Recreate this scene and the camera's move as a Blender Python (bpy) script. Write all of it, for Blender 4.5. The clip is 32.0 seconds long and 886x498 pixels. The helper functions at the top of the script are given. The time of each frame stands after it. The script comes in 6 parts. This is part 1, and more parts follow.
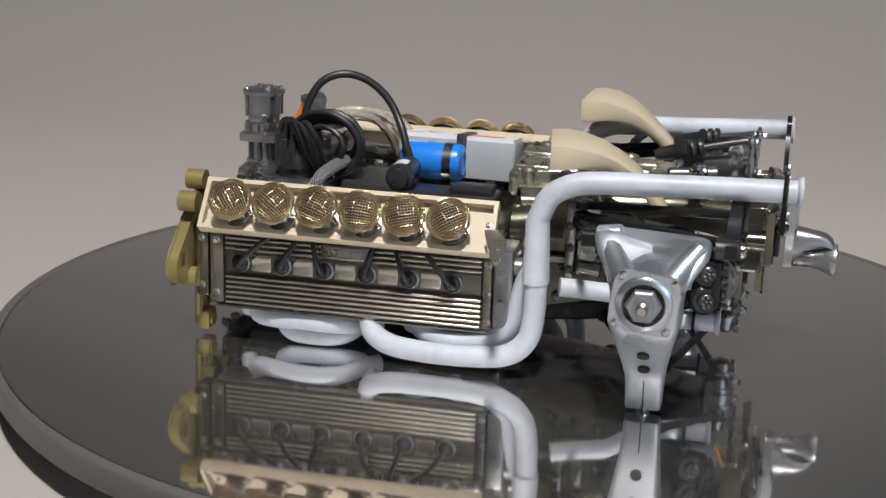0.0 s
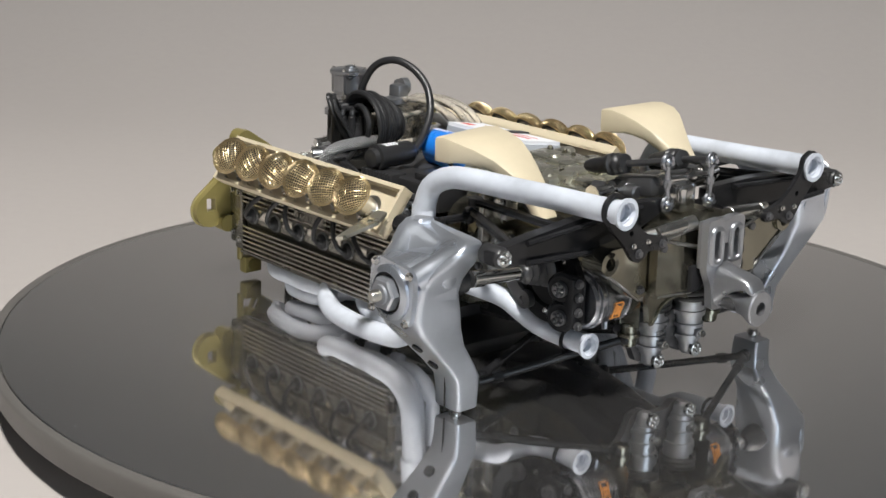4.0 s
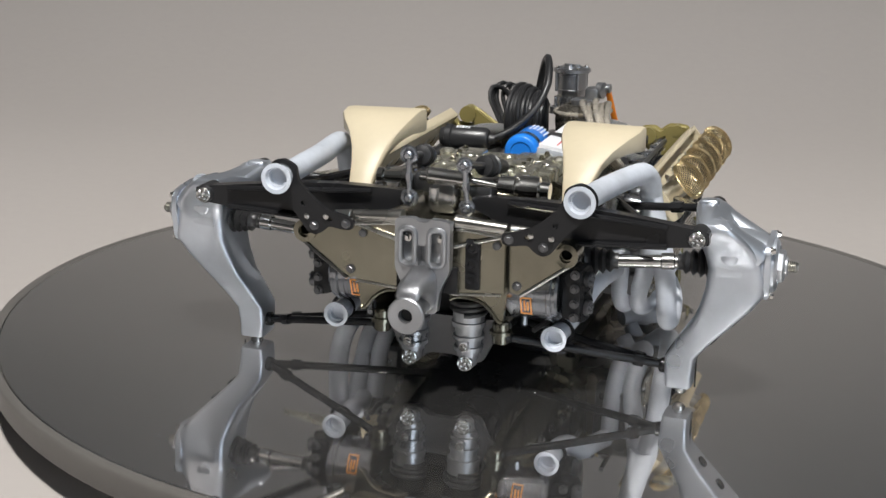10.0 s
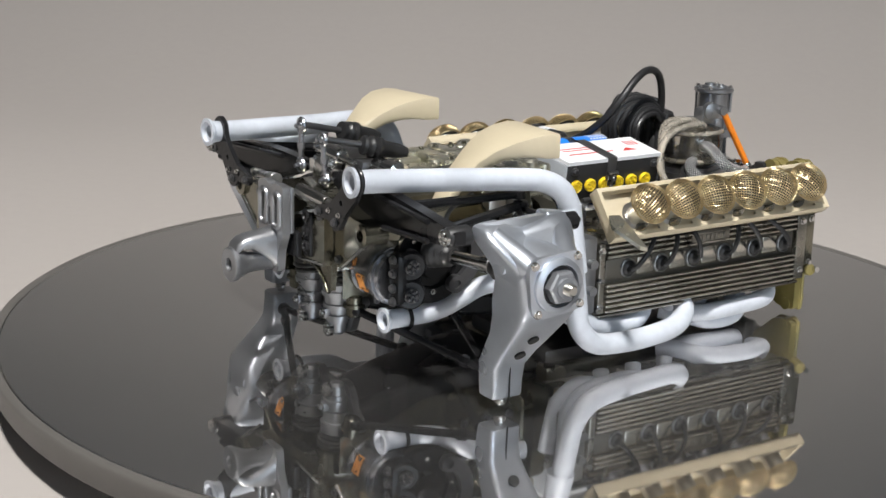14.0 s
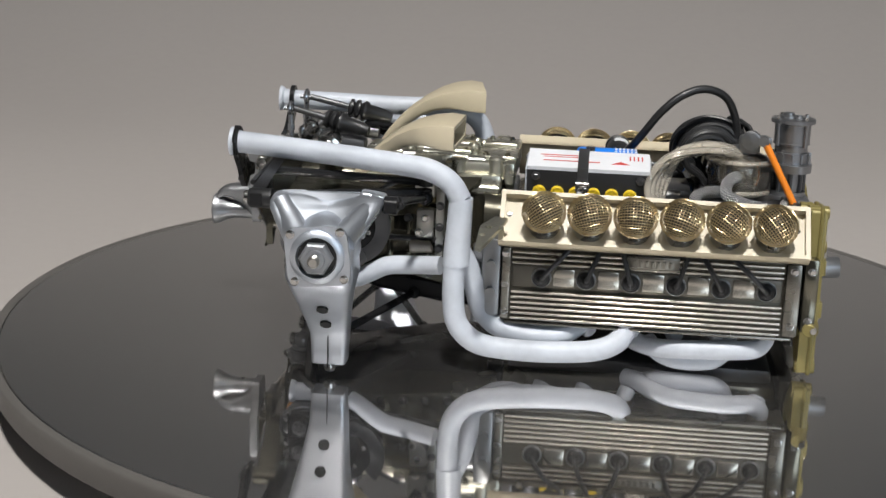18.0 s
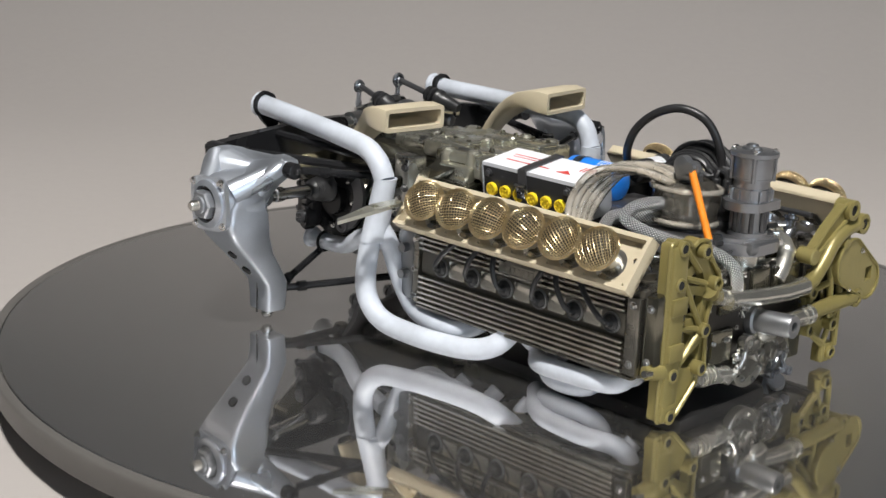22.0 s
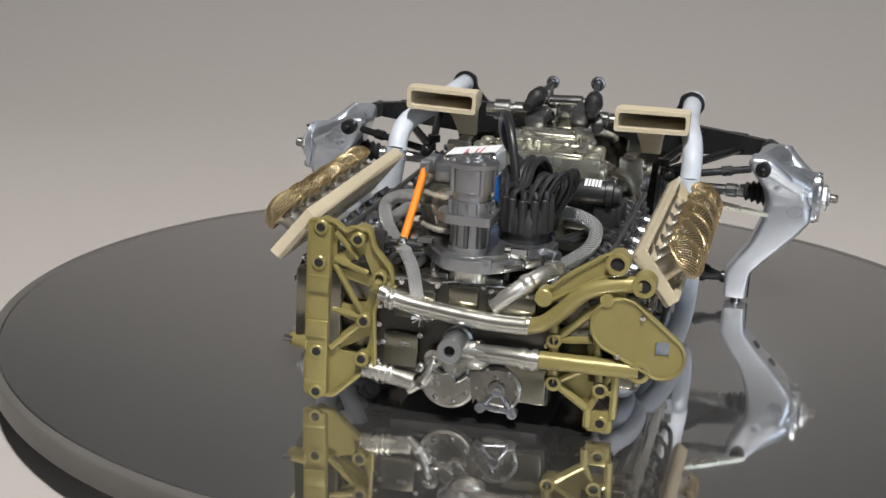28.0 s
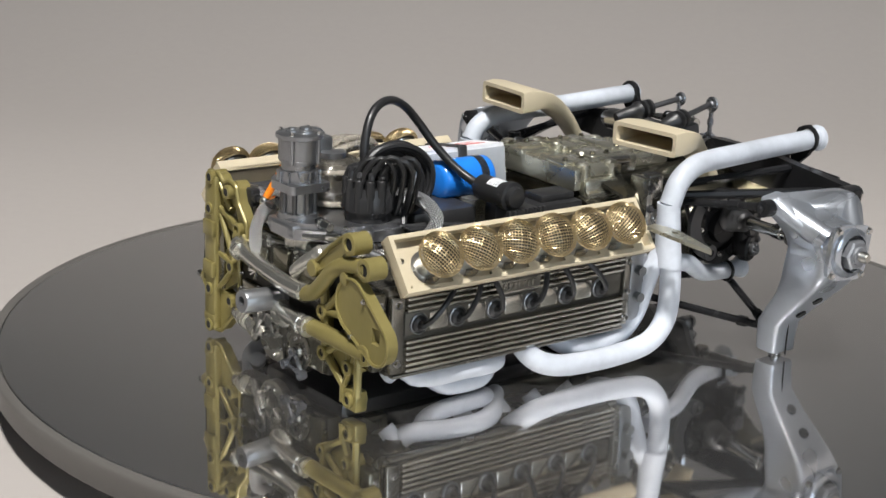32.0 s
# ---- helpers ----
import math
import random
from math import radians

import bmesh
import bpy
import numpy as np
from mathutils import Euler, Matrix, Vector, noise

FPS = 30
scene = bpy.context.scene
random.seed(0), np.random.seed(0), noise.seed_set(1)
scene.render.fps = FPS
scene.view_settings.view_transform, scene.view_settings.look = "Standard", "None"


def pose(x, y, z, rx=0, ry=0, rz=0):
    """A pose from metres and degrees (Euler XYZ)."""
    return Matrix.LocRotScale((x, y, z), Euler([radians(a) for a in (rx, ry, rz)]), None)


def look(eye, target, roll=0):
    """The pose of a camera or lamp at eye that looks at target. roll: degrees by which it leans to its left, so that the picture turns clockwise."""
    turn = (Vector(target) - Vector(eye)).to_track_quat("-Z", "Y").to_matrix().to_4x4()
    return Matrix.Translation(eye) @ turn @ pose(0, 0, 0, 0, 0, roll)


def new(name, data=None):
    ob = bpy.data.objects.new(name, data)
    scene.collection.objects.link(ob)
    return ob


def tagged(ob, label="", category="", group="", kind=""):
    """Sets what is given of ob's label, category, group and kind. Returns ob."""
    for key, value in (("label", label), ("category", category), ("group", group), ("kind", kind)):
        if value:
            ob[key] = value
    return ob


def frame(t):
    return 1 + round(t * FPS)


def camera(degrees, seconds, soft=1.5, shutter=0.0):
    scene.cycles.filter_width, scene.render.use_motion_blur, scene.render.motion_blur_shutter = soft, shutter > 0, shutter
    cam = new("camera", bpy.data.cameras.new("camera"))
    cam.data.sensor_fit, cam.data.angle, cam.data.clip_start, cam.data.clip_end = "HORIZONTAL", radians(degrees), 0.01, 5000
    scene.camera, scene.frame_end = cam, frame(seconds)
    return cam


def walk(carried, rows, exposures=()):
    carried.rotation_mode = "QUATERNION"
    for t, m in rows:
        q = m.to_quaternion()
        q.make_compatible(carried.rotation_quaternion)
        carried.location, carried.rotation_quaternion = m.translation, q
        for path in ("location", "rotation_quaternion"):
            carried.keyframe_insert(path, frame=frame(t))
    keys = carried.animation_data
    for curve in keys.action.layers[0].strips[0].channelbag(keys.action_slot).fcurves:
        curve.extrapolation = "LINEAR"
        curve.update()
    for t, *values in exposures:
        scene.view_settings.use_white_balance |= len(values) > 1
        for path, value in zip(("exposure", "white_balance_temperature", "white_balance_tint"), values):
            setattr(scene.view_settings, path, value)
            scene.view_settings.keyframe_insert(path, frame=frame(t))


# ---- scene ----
cam = camera(32.2086, 32.0, soft=1.5)
EYE = Vector((0.0, -0.289955, 0.095139))
AIM = EYE + Vector((-0.04748326, 0.96183353, -0.26948397))
walk(cam, [(0.0, look(EYE, AIM, 2.04)), (32.0, look(EYE, AIM, 2.04))],
     exposures=[(0.0, -0.36), (1.0, -0.3), (2.0, -0.1), (5.0, 0.1), (7.0, -0.12), (9.0, -0.1), (11.0, 0.07), (13.0, 0.09), (15.0, -0.14), (17.0, -0.38), (19.0, -0.36),
                (21.0, -0.18), (23.0, 0.0), (25.0, -0.03), (28.0, -0.1), (30.0, -0.02), (32.0, 0.02)])

# turn of the table in degrees, time by time
TURN = [(0.0, -4.67), (0.25, -5.1), (0.5, -6.85), (0.75, -9.05), (1.0, -11.45)] + \
       [(1.0 + k, -11.45 - 9.8 * k) for k in range(1, 32)]

# ---- light ----
world = bpy.data.worlds.new("room_air")
scene.world = world
world.use_nodes = True
world.node_tree.nodes["Background"].inputs[0].default_value = (0.9, 0.93, 1.0, 1)
world.node_tree.nodes["Background"].inputs[1].default_value = 0.15


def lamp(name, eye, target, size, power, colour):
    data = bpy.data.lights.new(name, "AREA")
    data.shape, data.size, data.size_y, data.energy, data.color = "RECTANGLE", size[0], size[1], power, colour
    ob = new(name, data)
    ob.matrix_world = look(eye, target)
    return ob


# soft cool fill lamp added behind the camera to brighten the engine
lamp("front_fill_light", (0.95, -2.28, 0.66), (0.0, 0.0, 0.03), (2.0, 1.1), 24.0, (0.74, 0.87, 1.0))
key_lamp = lamp("ceiling_lamp", (0.0, -0.88, 1.68), (0.0, 0.0, 0.0), (0.14, 0.14), 5.9, (1.0, 0.98, 0.95))
key_lamp.data.spread = radians(50)
scene.view_settings.exposure = 0.0


# ---- materials ----
def mat(name, colour, rough=0.5, metal=0.0, grain=0.12, scale=900, bump=0.0, bump_scale=2500, coat=0.0, rough_var=0.1, dirt=0.15):
    m = bpy.data.materials.new(name)
    m.use_nodes = True
    nt = m.node_tree
    p = nt.nodes["Principled BSDF"]
    tc = nt.nodes.new("ShaderNodeTexCoord")
    n1 = nt.nodes.new("ShaderNodeTexNoise")
    n1.inputs["Scale"].default_value, n1.inputs["Detail"].default_value = scale, 6
    n2 = nt.nodes.new("ShaderNodeTexNoise")
    n2.inputs["Scale"].default_value, n2.inputs["Detail"].default_value = scale * 0.13, 3
    for n in (n1, n2):
        nt.links.new(tc.outputs["Object"], n.inputs["Vector"])
    add = nt.nodes.new("ShaderNodeMath")
    add.operation = "MULTIPLY_ADD"
    nt.links.new(n1.outputs[0], add.inputs[0])
    add.inputs[1].default_value = grain
    sub = nt.nodes.new("ShaderNodeMath")
    sub.operation = "MULTIPLY_ADD"
    nt.links.new(n2.outputs[0], sub.inputs[0])
    sub.inputs[1].default_value, sub.inputs[2].default_value = dirt, 1.0 - 0.5 * (grain + dirt)
    nt.links.new(sub.outputs[0], add.inputs[2])
    mul = nt.nodes.new("ShaderNodeMix")
    mul.data_type, mul.blend_type = "RGBA", "MULTIPLY"
    mul.inputs["Factor"].default_value = 1.0
    mul.inputs[6].default_value = (*colour, 1)
    comb = nt.nodes.new("ShaderNodeCombineColor")
    for k in range(3):
        nt.links.new(add.outputs[0], comb.inputs[k])
    nt.links.new(comb.outputs[0], mul.inputs[7])
    nt.links.new(mul.outputs[2], p.inputs["Base Color"])
    rr = nt.nodes.new("ShaderNodeMapRange")
    rr.inputs[1].default_value, rr.inputs[2].default_value = 0.3, 0.7
    rr.inputs[3].default_value, rr.inputs[4].default_value = max(0.02, rough - rough_var * 0.5), min(1, rough + rough_var * 0.5)
    nt.links.new(n2.outputs[0], rr.inputs[0])
    nt.links.new(rr.outputs[0], p.inputs["Roughness"])
    p.inputs["Metallic"].default_value = metal
    p.inputs["Coat Weight"].default_value = coat
    p.inputs["Coat Roughness"].default_value = 0.12
    if bump:
        n3 = nt.nodes.new("ShaderNodeTexNoise")
        n3.inputs["Scale"].default_value, n3.inputs["Detail"].default_value = bump_scale, 3
        nt.links.new(tc.outputs["Object"], n3.inputs["Vector"])
        b = nt.nodes.new("ShaderNodeBump")
        b.inputs["Strength"].default_value, b.inputs["Distance"].default_value = bump, 0.0002
        nt.links.new(n3.outputs[0], b.inputs["Height"])
        nt.links.new(b.outputs[0], p.inputs["Normal"])
    return m


def shader(m):
    return m.node_tree.nodes["Principled BSDF"]


SILVER = mat("satin_silver_paint", (0.60, 0.635, 0.695), 0.36, 0.88, grain=0.14, scale=420, dirt=0.5, rough_var=0.28, bump=0.3, bump_scale=420, coat=0.1)
ALU = mat("cast_aluminium", (0.30, 0.305, 0.315), 0.33, 0.85, bump=0.15)
DARKALU = mat("dark_steel", (0.13, 0.13, 0.135), 0.36, 0.8)
CHROME = mat("chrome_plating", (0.70, 0.69, 0.67), 0.17, 1.0, grain=0.05, dirt=0.1, bump=0.05)
OLIVEMET = mat("smoked_plating", (0.255, 0.24, 0.19), 0.2, 0.95, bump=0.5, bump_scale=110, dirt=0.7, scale=700, grain=0.2, rough_var=0.2)
COVERMET = mat("pale_smoked_plating", (0.60, 0.585, 0.495), 0.27, 0.92, bump=0.2, bump_scale=420, dirt=0.3, rough_var=0.15)
GUN = mat("gunmetal_plating", (0.34, 0.32, 0.28), 0.27, 0.95, dirt=0.25, bump=0.06)
WHITE = mat("white_exhaust_paint", (0.485, 0.515, 0.57), 0.46, 0.0, grain=0.2, dirt=0.75, scale=700, bump=0.25, bump_scale=700)
SATIN = mat("satin_nickel", (0.56, 0.545, 0.51), 0.27, 1.0, grain=0.08, dirt=0.25, bump=0.1, bump_scale=1500)
TUBEMET = mat("brushed_pale_plating", (0.74, 0.72, 0.655), 0.27, 0.92, grain=0.15, dirt=0.5, scale=600, bump=0.15, bump_scale=900, rough_var=0.2)
CAST = mat("light_grey_casting", (0.34, 0.345, 0.36), 0.3, 0.92, bump=0.15, dirt=0.2)
CASTBRIGHT = mat("tumbled_aluminium_casting", (0.36, 0.365, 0.38), 0.36, 0.9, bump=0.35, bump_scale=900, dirt=0.6, rough_var=0.25)
BRIGHTEND = mat("worn_grey_flange", (0.30, 0.31, 0.33), 0.45, 0.75, bump=0.15, dirt=0.3)
WHITEP = mat("white_plastic", (0.76, 0.77, 0.80), 0.4)
CREAM = mat("cream_plastic", (0.525, 0.455, 0.325), 0.45, grain=0.06, dirt=0.12, bump=0.05)
OLIVE = mat("olive_paint", (0.235, 0.197, 0.072), 0.33, 0.3, grain=0.15, dirt=0.45, scale=600, bump=0.15, bump_scale=900)
BRASS = mat("brass_wire", (0.63, 0.505, 0.30), 0.38, 1.0, dirt=0.15)
GAP_SHADE = mat("mesh_gap_shade", (0.035, 0.029, 0.02), 0.6)
CALIPER = mat("brushed_caliper_steel", (0.40, 0.41, 0.44), 0.25, 0.95, dirt=0.5, scale=600, bump=0.1)
FRONT_VOID = mat("front_void_shade", (0.06, 0.056, 0.05), 0.38, 0.8, dirt=0.4, bump=0.15)
PEWTER = mat("pewter_casting", (0.50, 0.48, 0.425), 0.3, 0.95, dirt=0.6, scale=900, bump=0.4, bump_scale=500, grain=0.25)
# cover ground: dark paint wash plus the shade between fins, in one tone
COVERGROUND = mat("dark_gap_plating", (0.15, 0.14, 0.12), 0.4, 0.8, dirt=0.4, scale=500, bump=0.1)
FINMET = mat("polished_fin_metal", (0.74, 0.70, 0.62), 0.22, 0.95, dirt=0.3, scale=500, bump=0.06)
BLACK = mat("black_plastic", (0.020, 0.020, 0.021), 0.38, coat=0.1)
RUBBER = mat("black_rubber", (0.018, 0.018, 0.019), 0.4)
SATINBLACK = mat("satin_black_metal", (0.013, 0.013, 0.014), 0.24)
shader(SATINBLACK).inputs["Specular IOR Level"].default_value = 0.27
# near-black that paints the shade inside holes and recesses and under the disc
SHADE_BLACK = mat("recess_shade_black", (0.006, 0.006, 0.006), 0.8)
BLUE = mat("blue_paint", (0.015, 0.20, 0.72), 0.3, coat=0.3, grain=0.04, dirt=0.08)
ORANGE = mat("orange_plastic", (0.85, 0.24, 0.015), 0.4, grain=0.05, dirt=0.1)
YELLOW = mat("yellow_plastic", (0.80, 0.58, 0.02), 0.4)
RED = mat("red_print", (0.55, 0.04, 0.03), 0.5)
LABEL = mat("orange_label", (0.75, 0.30, 0.06), 0.5)
GREYP = mat("box_side_grey", (0.36, 0.38, 0.41), 0.4)


def clear_plastic(name, tint, haze, milk):
    """Thin clear plastic: tinted, a little milky, with a glossy skin."""
    m = bpy.data.materials.new(name)
    m.use_nodes = True
    nt = m.node_tree
    nt.nodes.remove(nt.nodes["Principled BSDF"])
    out = nt.nodes["Material Output"]
    see = nt.nodes.new("ShaderNodeBsdfTransparent")
    see.inputs[0].default_value = (*tint, 1)
    body = nt.nodes.new("ShaderNodeBsdfDiffuse")
    body.inputs[0].default_value = (*milk, 1)
    tc = nt.nodes.new("ShaderNodeTexCoord")
    noise = nt.nodes.new("ShaderNodeTexNoise")
    noise.inputs["Scale"].default_value = 260
    nt.links.new(tc.outputs["Object"], noise.inputs["Vector"])
    amount = nt.nodes.new("ShaderNodeMapRange")
    amount.inputs[3].default_value, amount.inputs[4].default_value = haze * 0.4, haze * 1.6
    nt.links.new(noise.outputs[0], amount.inputs[0])
    inner = nt.nodes.new("ShaderNodeMixShader")
    nt.links.new(amount.outputs[0], inner.inputs[0])
    nt.links.new(see.outputs[0], inner.inputs[1])
    nt.links.new(body.outputs[0], inner.inputs[2])
    gloss = nt.nodes.new("ShaderNodeBsdfGlossy")
    gloss.inputs["Roughness"].default_value = 0.08
    edge = nt.nodes.new("ShaderNodeFresnel")
    edge.inputs[0].default_value = 1.5
    skin_ = nt.nodes.new("ShaderNodeMixShader")
    nt.links.new(edge.outputs[0], skin_.inputs[0])
    nt.links.new(inner.outputs[0], skin_.inputs[1])
    nt.links.new(gloss.outputs[0], skin_.inputs[2])
    nt.links.new(skin_.outputs[0], out.inputs[0])
    return m


CLEAR = clear_plastic("amber_clear_vinyl", (0.98, 0.965, 0.93), 0.3, (0.80, 0.73, 0.62))
BOWLGLASS = clear_plastic("clear_bowl_plastic", (0.97, 0.955, 0.92), 0.06, (0.7, 0.64, 0.54))

# braided steel hose: crossing strands along the hose's length and girth
BRAID = mat("braided_steel", (0.74, 0.74, 0.75), 0.34, 0.7)
nt = BRAID.node_tree
uvn = nt.nodes.new("ShaderNodeTexCoord")
heights = []
for sign in (1, -1):
    mp = nt.nodes.new("ShaderNodeMapping")
    mp.inputs["Rotation"].default_value = (0, 0, sign * 0.8)
    wv = nt.nodes.new("ShaderNodeTexWave")
    wv.inputs["Scale"].default_value = 0.8
    nt.links.new(uvn.outputs["UV"], mp.inputs["Vector"])
    nt.links.new(mp.outputs[0], wv.inputs["Vector"])
    heights.append(wv)
mx = nt.nodes.new("ShaderNodeMath")
mx.operation = "MULTIPLY"
nt.links.new(heights[0].outputs[1], mx.inputs[0])
nt.links.new(heights[1].outputs[1], mx.inputs[1])
bp = nt.nodes.new("ShaderNodeBump")
bp.inputs["Strength"].default_value, bp.inputs["Distance"].default_value = 1.0, 0.0005
nt.links.new(mx.outputs[0], bp.inputs["Height"])
nt.links.new(bp.outputs[0], shader(BRAID).inputs["Normal"])
# shade in the gaps between strands is put into the colour
ramp = nt.nodes.new("ShaderNodeMix")
ramp.data_type = "RGBA"
ramp.inputs[6].default_value, ramp.inputs[7].default_value = (0.2, 0.2, 0.21, 1), (1.0, 1.0, 1.0, 1)
edge = nt.nodes.new("ShaderNodeMapRange")
edge.inputs[1].default_value, edge.inputs[2].default_value = 0.0, 0.22
nt.links.new(mx.outputs[0], edge.inputs[0])
nt.links.new(edge.outputs[0], ramp.inputs["Factor"])
nt.links.new(ramp.outputs[2], shader(BRAID).inputs["Base Color"])

MIRROR = mat("smoked_mirror_glass", (0.82, 0.80, 0.785), 0.035, 0.985, grain=0.03, scale=60, dirt=0.08, rough_var=0.04, coat=1.0)
shader(MIRROR).inputs["Coat Roughness"].default_value = 0.42
RIM = mat("grey_rim_plastic", (0.115, 0.108, 0.10), 0.42, 0.1, scale=200, bump=0.05)
PAPER = mat("grey_backdrop_paper", (0.385, 0.355, 0.335), 0.85, 0.0, grain=0.05, scale=260, dirt=0.04, bump=0.04, bump_scale=900)
WALL = mat("room_wall_paint", (0.50, 0.485, 0.46), 0.8, scale=30)
CEIL = mat("ceiling_paint", (0.72, 0.70, 0.67), 0.8, scale=30)
FLOORM = mat("wood_floor", (0.16, 0.1, 0.06), 0.45, scale=40)

# ---- mesh tools, in millimetres ----
MM = 0.001


def bm_new():
    bm = bmesh.new()
    bm.loops.layers.uv.new("UVMap")
    return bm


def finish(bm, name, material, angle=38, recalc=True):
    if recalc:
        bmesh.ops.recalc_face_normals(bm, faces=bm.faces)
    bmesh.ops.scale(bm, vec=(MM, MM, MM), verts=bm.verts)
    me = bpy.data.meshes.new(name)
    bm.to_mesh(me)
    bm.free()
    me.materials.append(material)
    for f in me.polygons:
        f.use_smooth = True
    me.set_sharp_from_angle(angle=radians(angle))
    return me


def part(name, bm, material, parent, label="", angle=38, recalc=True):
    ob = new(name, finish(bm, name, material, angle, recalc))
    ob.parent = parent
    if label:
        tagged(ob, label)
    return ob


def piece(name, me, m, parent):
    ob = new(name, me)
    ob.parent = parent
    ob.matrix_local = m
    return ob


def box(bm, c, size, rot=None, bevel=0.25, seg=2):
    """A bevelled block: centre, full sizes, turn as degrees."""
    g = bmesh.ops.create_cube(bm, size=1.0)
    vs = g["verts"]
    r = Euler([radians(a) for a in (rot or (0, 0, 0))]).to_matrix().to_4x4()
    bmesh.ops.transform(bm, matrix=Matrix.Translation(c) @ r @ Matrix.Diagonal((*size, 1)), verts=vs)
    if bevel:
        es = list({e for v in vs for e in v.link_edges})
        bmesh.ops.bevel(bm, geom=es, offset=min(bevel, 0.45 * min(size)), segments=seg, affect="EDGES", profile=0.5)


def frame_of(d):
    d = Vector(d).normalized()
    a = Vector((0, 0, 1)) if abs(d.z) < 0.9 else Vector((1, 0, 0))
    u = d.cross(a).normalized()
    return u, d.cross(u).normalized(), d


def ring(bm, c, u, v, r, n, r2=None):
    return [bm.verts.new(Vector(c) + u * (r * math.cos(2 * math.pi * k / n)) + v * ((r2 or r) * math.sin(2 * math.pi * k / n))) for k in range(n)]


def skin(bm, a, b):
    n = len(a)
    return [bm.faces.new((a[k], a[(k + 1) % n], b[(k + 1) % n], b[k])) for k in range(n)]


def lathe(bm, origin, axis, profile, n=20, cap=True):
    """Turned shape: profile of (distance along the axis, radius)."""
    u, v, d = frame_of(axis)
    rings = [ring(bm, Vector(origin) + d * t, u, v, max(r, 0.01), n) for t, r in profile]
    for a, b in zip(rings, rings[1:]):
        skin(bm, a, b)
    if cap:
        bm.faces.new(rings[0])
        bm.faces.new(rings[-1])


def cyl(bm, p0, p1, r0, r1=None, n=16, bevel=0.0):
    p0, p1 = Vector(p0), Vector(p1)
    r1 = r0 if r1 is None else r1
    L = (p1 - p0).length
    b = bevel
    prof = [(0, r0 - b), (b, r0), (L - b, r1), (L, r1 - b)] if b else [(0, r0), (L, r1)]
    lathe(bm, p0, p1 - p0, prof, n)


def smooth_path(pts, step=1.0):
    pts = [Vector(p) for p in pts]
    ext = [2 * pts[0] - pts[1]] + pts + [2 * pts[-1] - pts[-2]]
    out = []
    for i in range(1, len(ext) - 2):
        a, b, c, d = ext[i - 1:i + 3]
        k = max(2, int((c - b).length / step))
        for j in range(k):
            t = j / k
            out.append(0.5 * (2 * b + (c - a) * t + (2 * a - 5 * b + 4 * c - d) * t * t + (3 * b - a - 3 * c + d) * t ** 3))
    out.append(pts[-1])
    return out


def tube(bm, pts, r, n=12, step=1.0, cap=True, r_end=None, hollow=0.0, smooth=True):
    """A round bar or pipe along a curve. hollow: depth of an open bore at its start."""
    path = smooth_path(pts, step) if smooth else [Vector(p) for p in pts]
    uvl = bm.loops.layers.uv.verify()
    t0 = (path[1] - path[0]).normalized()
    u, v, _ = frame_of(t0)
    rings, along, total = [], [], 0.0
    for i, p in enumerate(path):
        t = (path[min(i + 1, len(path) - 1)] - path[max(i - 1, 0)]).normalized()
        u = (u - t * u.dot(t)).normalized()
        v = t.cross(u)
        rr = r if r_end is None else r + (r_end - r) * i / (len(path) - 1)
        if i:
            total += (p - path[i - 1]).length
        rings.append(ring(bm, p, u, v, rr, n))
        along.append(total)
    for i, (a, b) in enumerate(zip(rings, rings[1:])):
        for k, f in enumerate(skin(bm, a, b)):
            for lp, (kk, ii) in zip(f.loops, ((k, i), (k + 1, i), (k + 1, i + 1), (k, i + 1))):
                lp[uvl].uv = (kk / n * 2 * math.pi * r, along[ii])
    if cap:
        bm.faces.new(rings[-1])
        if hollow:
            t0 = (path[1] - path[0]).normalized()
            c = path[0]
            inner = [bm.verts.new(c + (w.co - c) * 0.72) for w in rings[0]]
            skin(bm, rings[0], inner)
            deep = [bm.verts.new(w.co + t0 * hollow) for w in inner]
            skin(bm, inner, deep)
            bm.faces.new(deep)
        else:
            bm.faces.new(rings[0])


def ball(bm, c, r, n=12, squash=(1, 1, 1)):
    g = bmesh.ops.create_uvsphere(bm, u_segments=n, v_segments=max(6, n // 2 + 1), radius=r)
    bmesh.ops.transform(bm, matrix=Matrix.Translation(c) @ Matrix.Diagonal((*squash, 1)), verts=g["verts"])


def loft(bm, sections, cap=True):
    rings = [[bm.verts.new(p) for p in s] for s in sections]
    for a, b in zip(rings, rings[1:]):
        skin(bm, a, b)
    if cap:
        bm.faces.new(rings[0])
        bm.faces.new(rings[-1])
    return rings


def plate(bm, outline, holes, place, thick):
    """A flat plate with real holes. place maps (a, b, depth) to a point."""
    from mathutils.geometry import tessellate_polygon
    loops = [outline] + holes
    flat = [p for lp in loops for p in lp]
    tris = tessellate_polygon([[Vector((p[0], p[1], 0)) for p in lp] for lp in loops])
    lo = [bm.verts.new(place(p[0], p[1], 0)) for p in flat]
    hi = [bm.verts.new(place(p[0], p[1], thick)) for p in flat]
    for t in tris:
        bm.faces.new([lo[i] for i in t])
        bm.faces.new([hi[i] for i in reversed(t)])
    k = 0
    for lp in loops:
        n = len(lp)
        for i in range(n):
            j = (i + 1) % n
            bm.faces.new((lo[k + i], lo[k + j], hi[k + j], hi[k + i]))
        k += n


def circle(cy, cz, r, n=14):
    return [(cy + r * math.cos(2 * math.pi * k / n), cz + r * math.sin(2 * math.pi * k / n)) for k in range(n)]


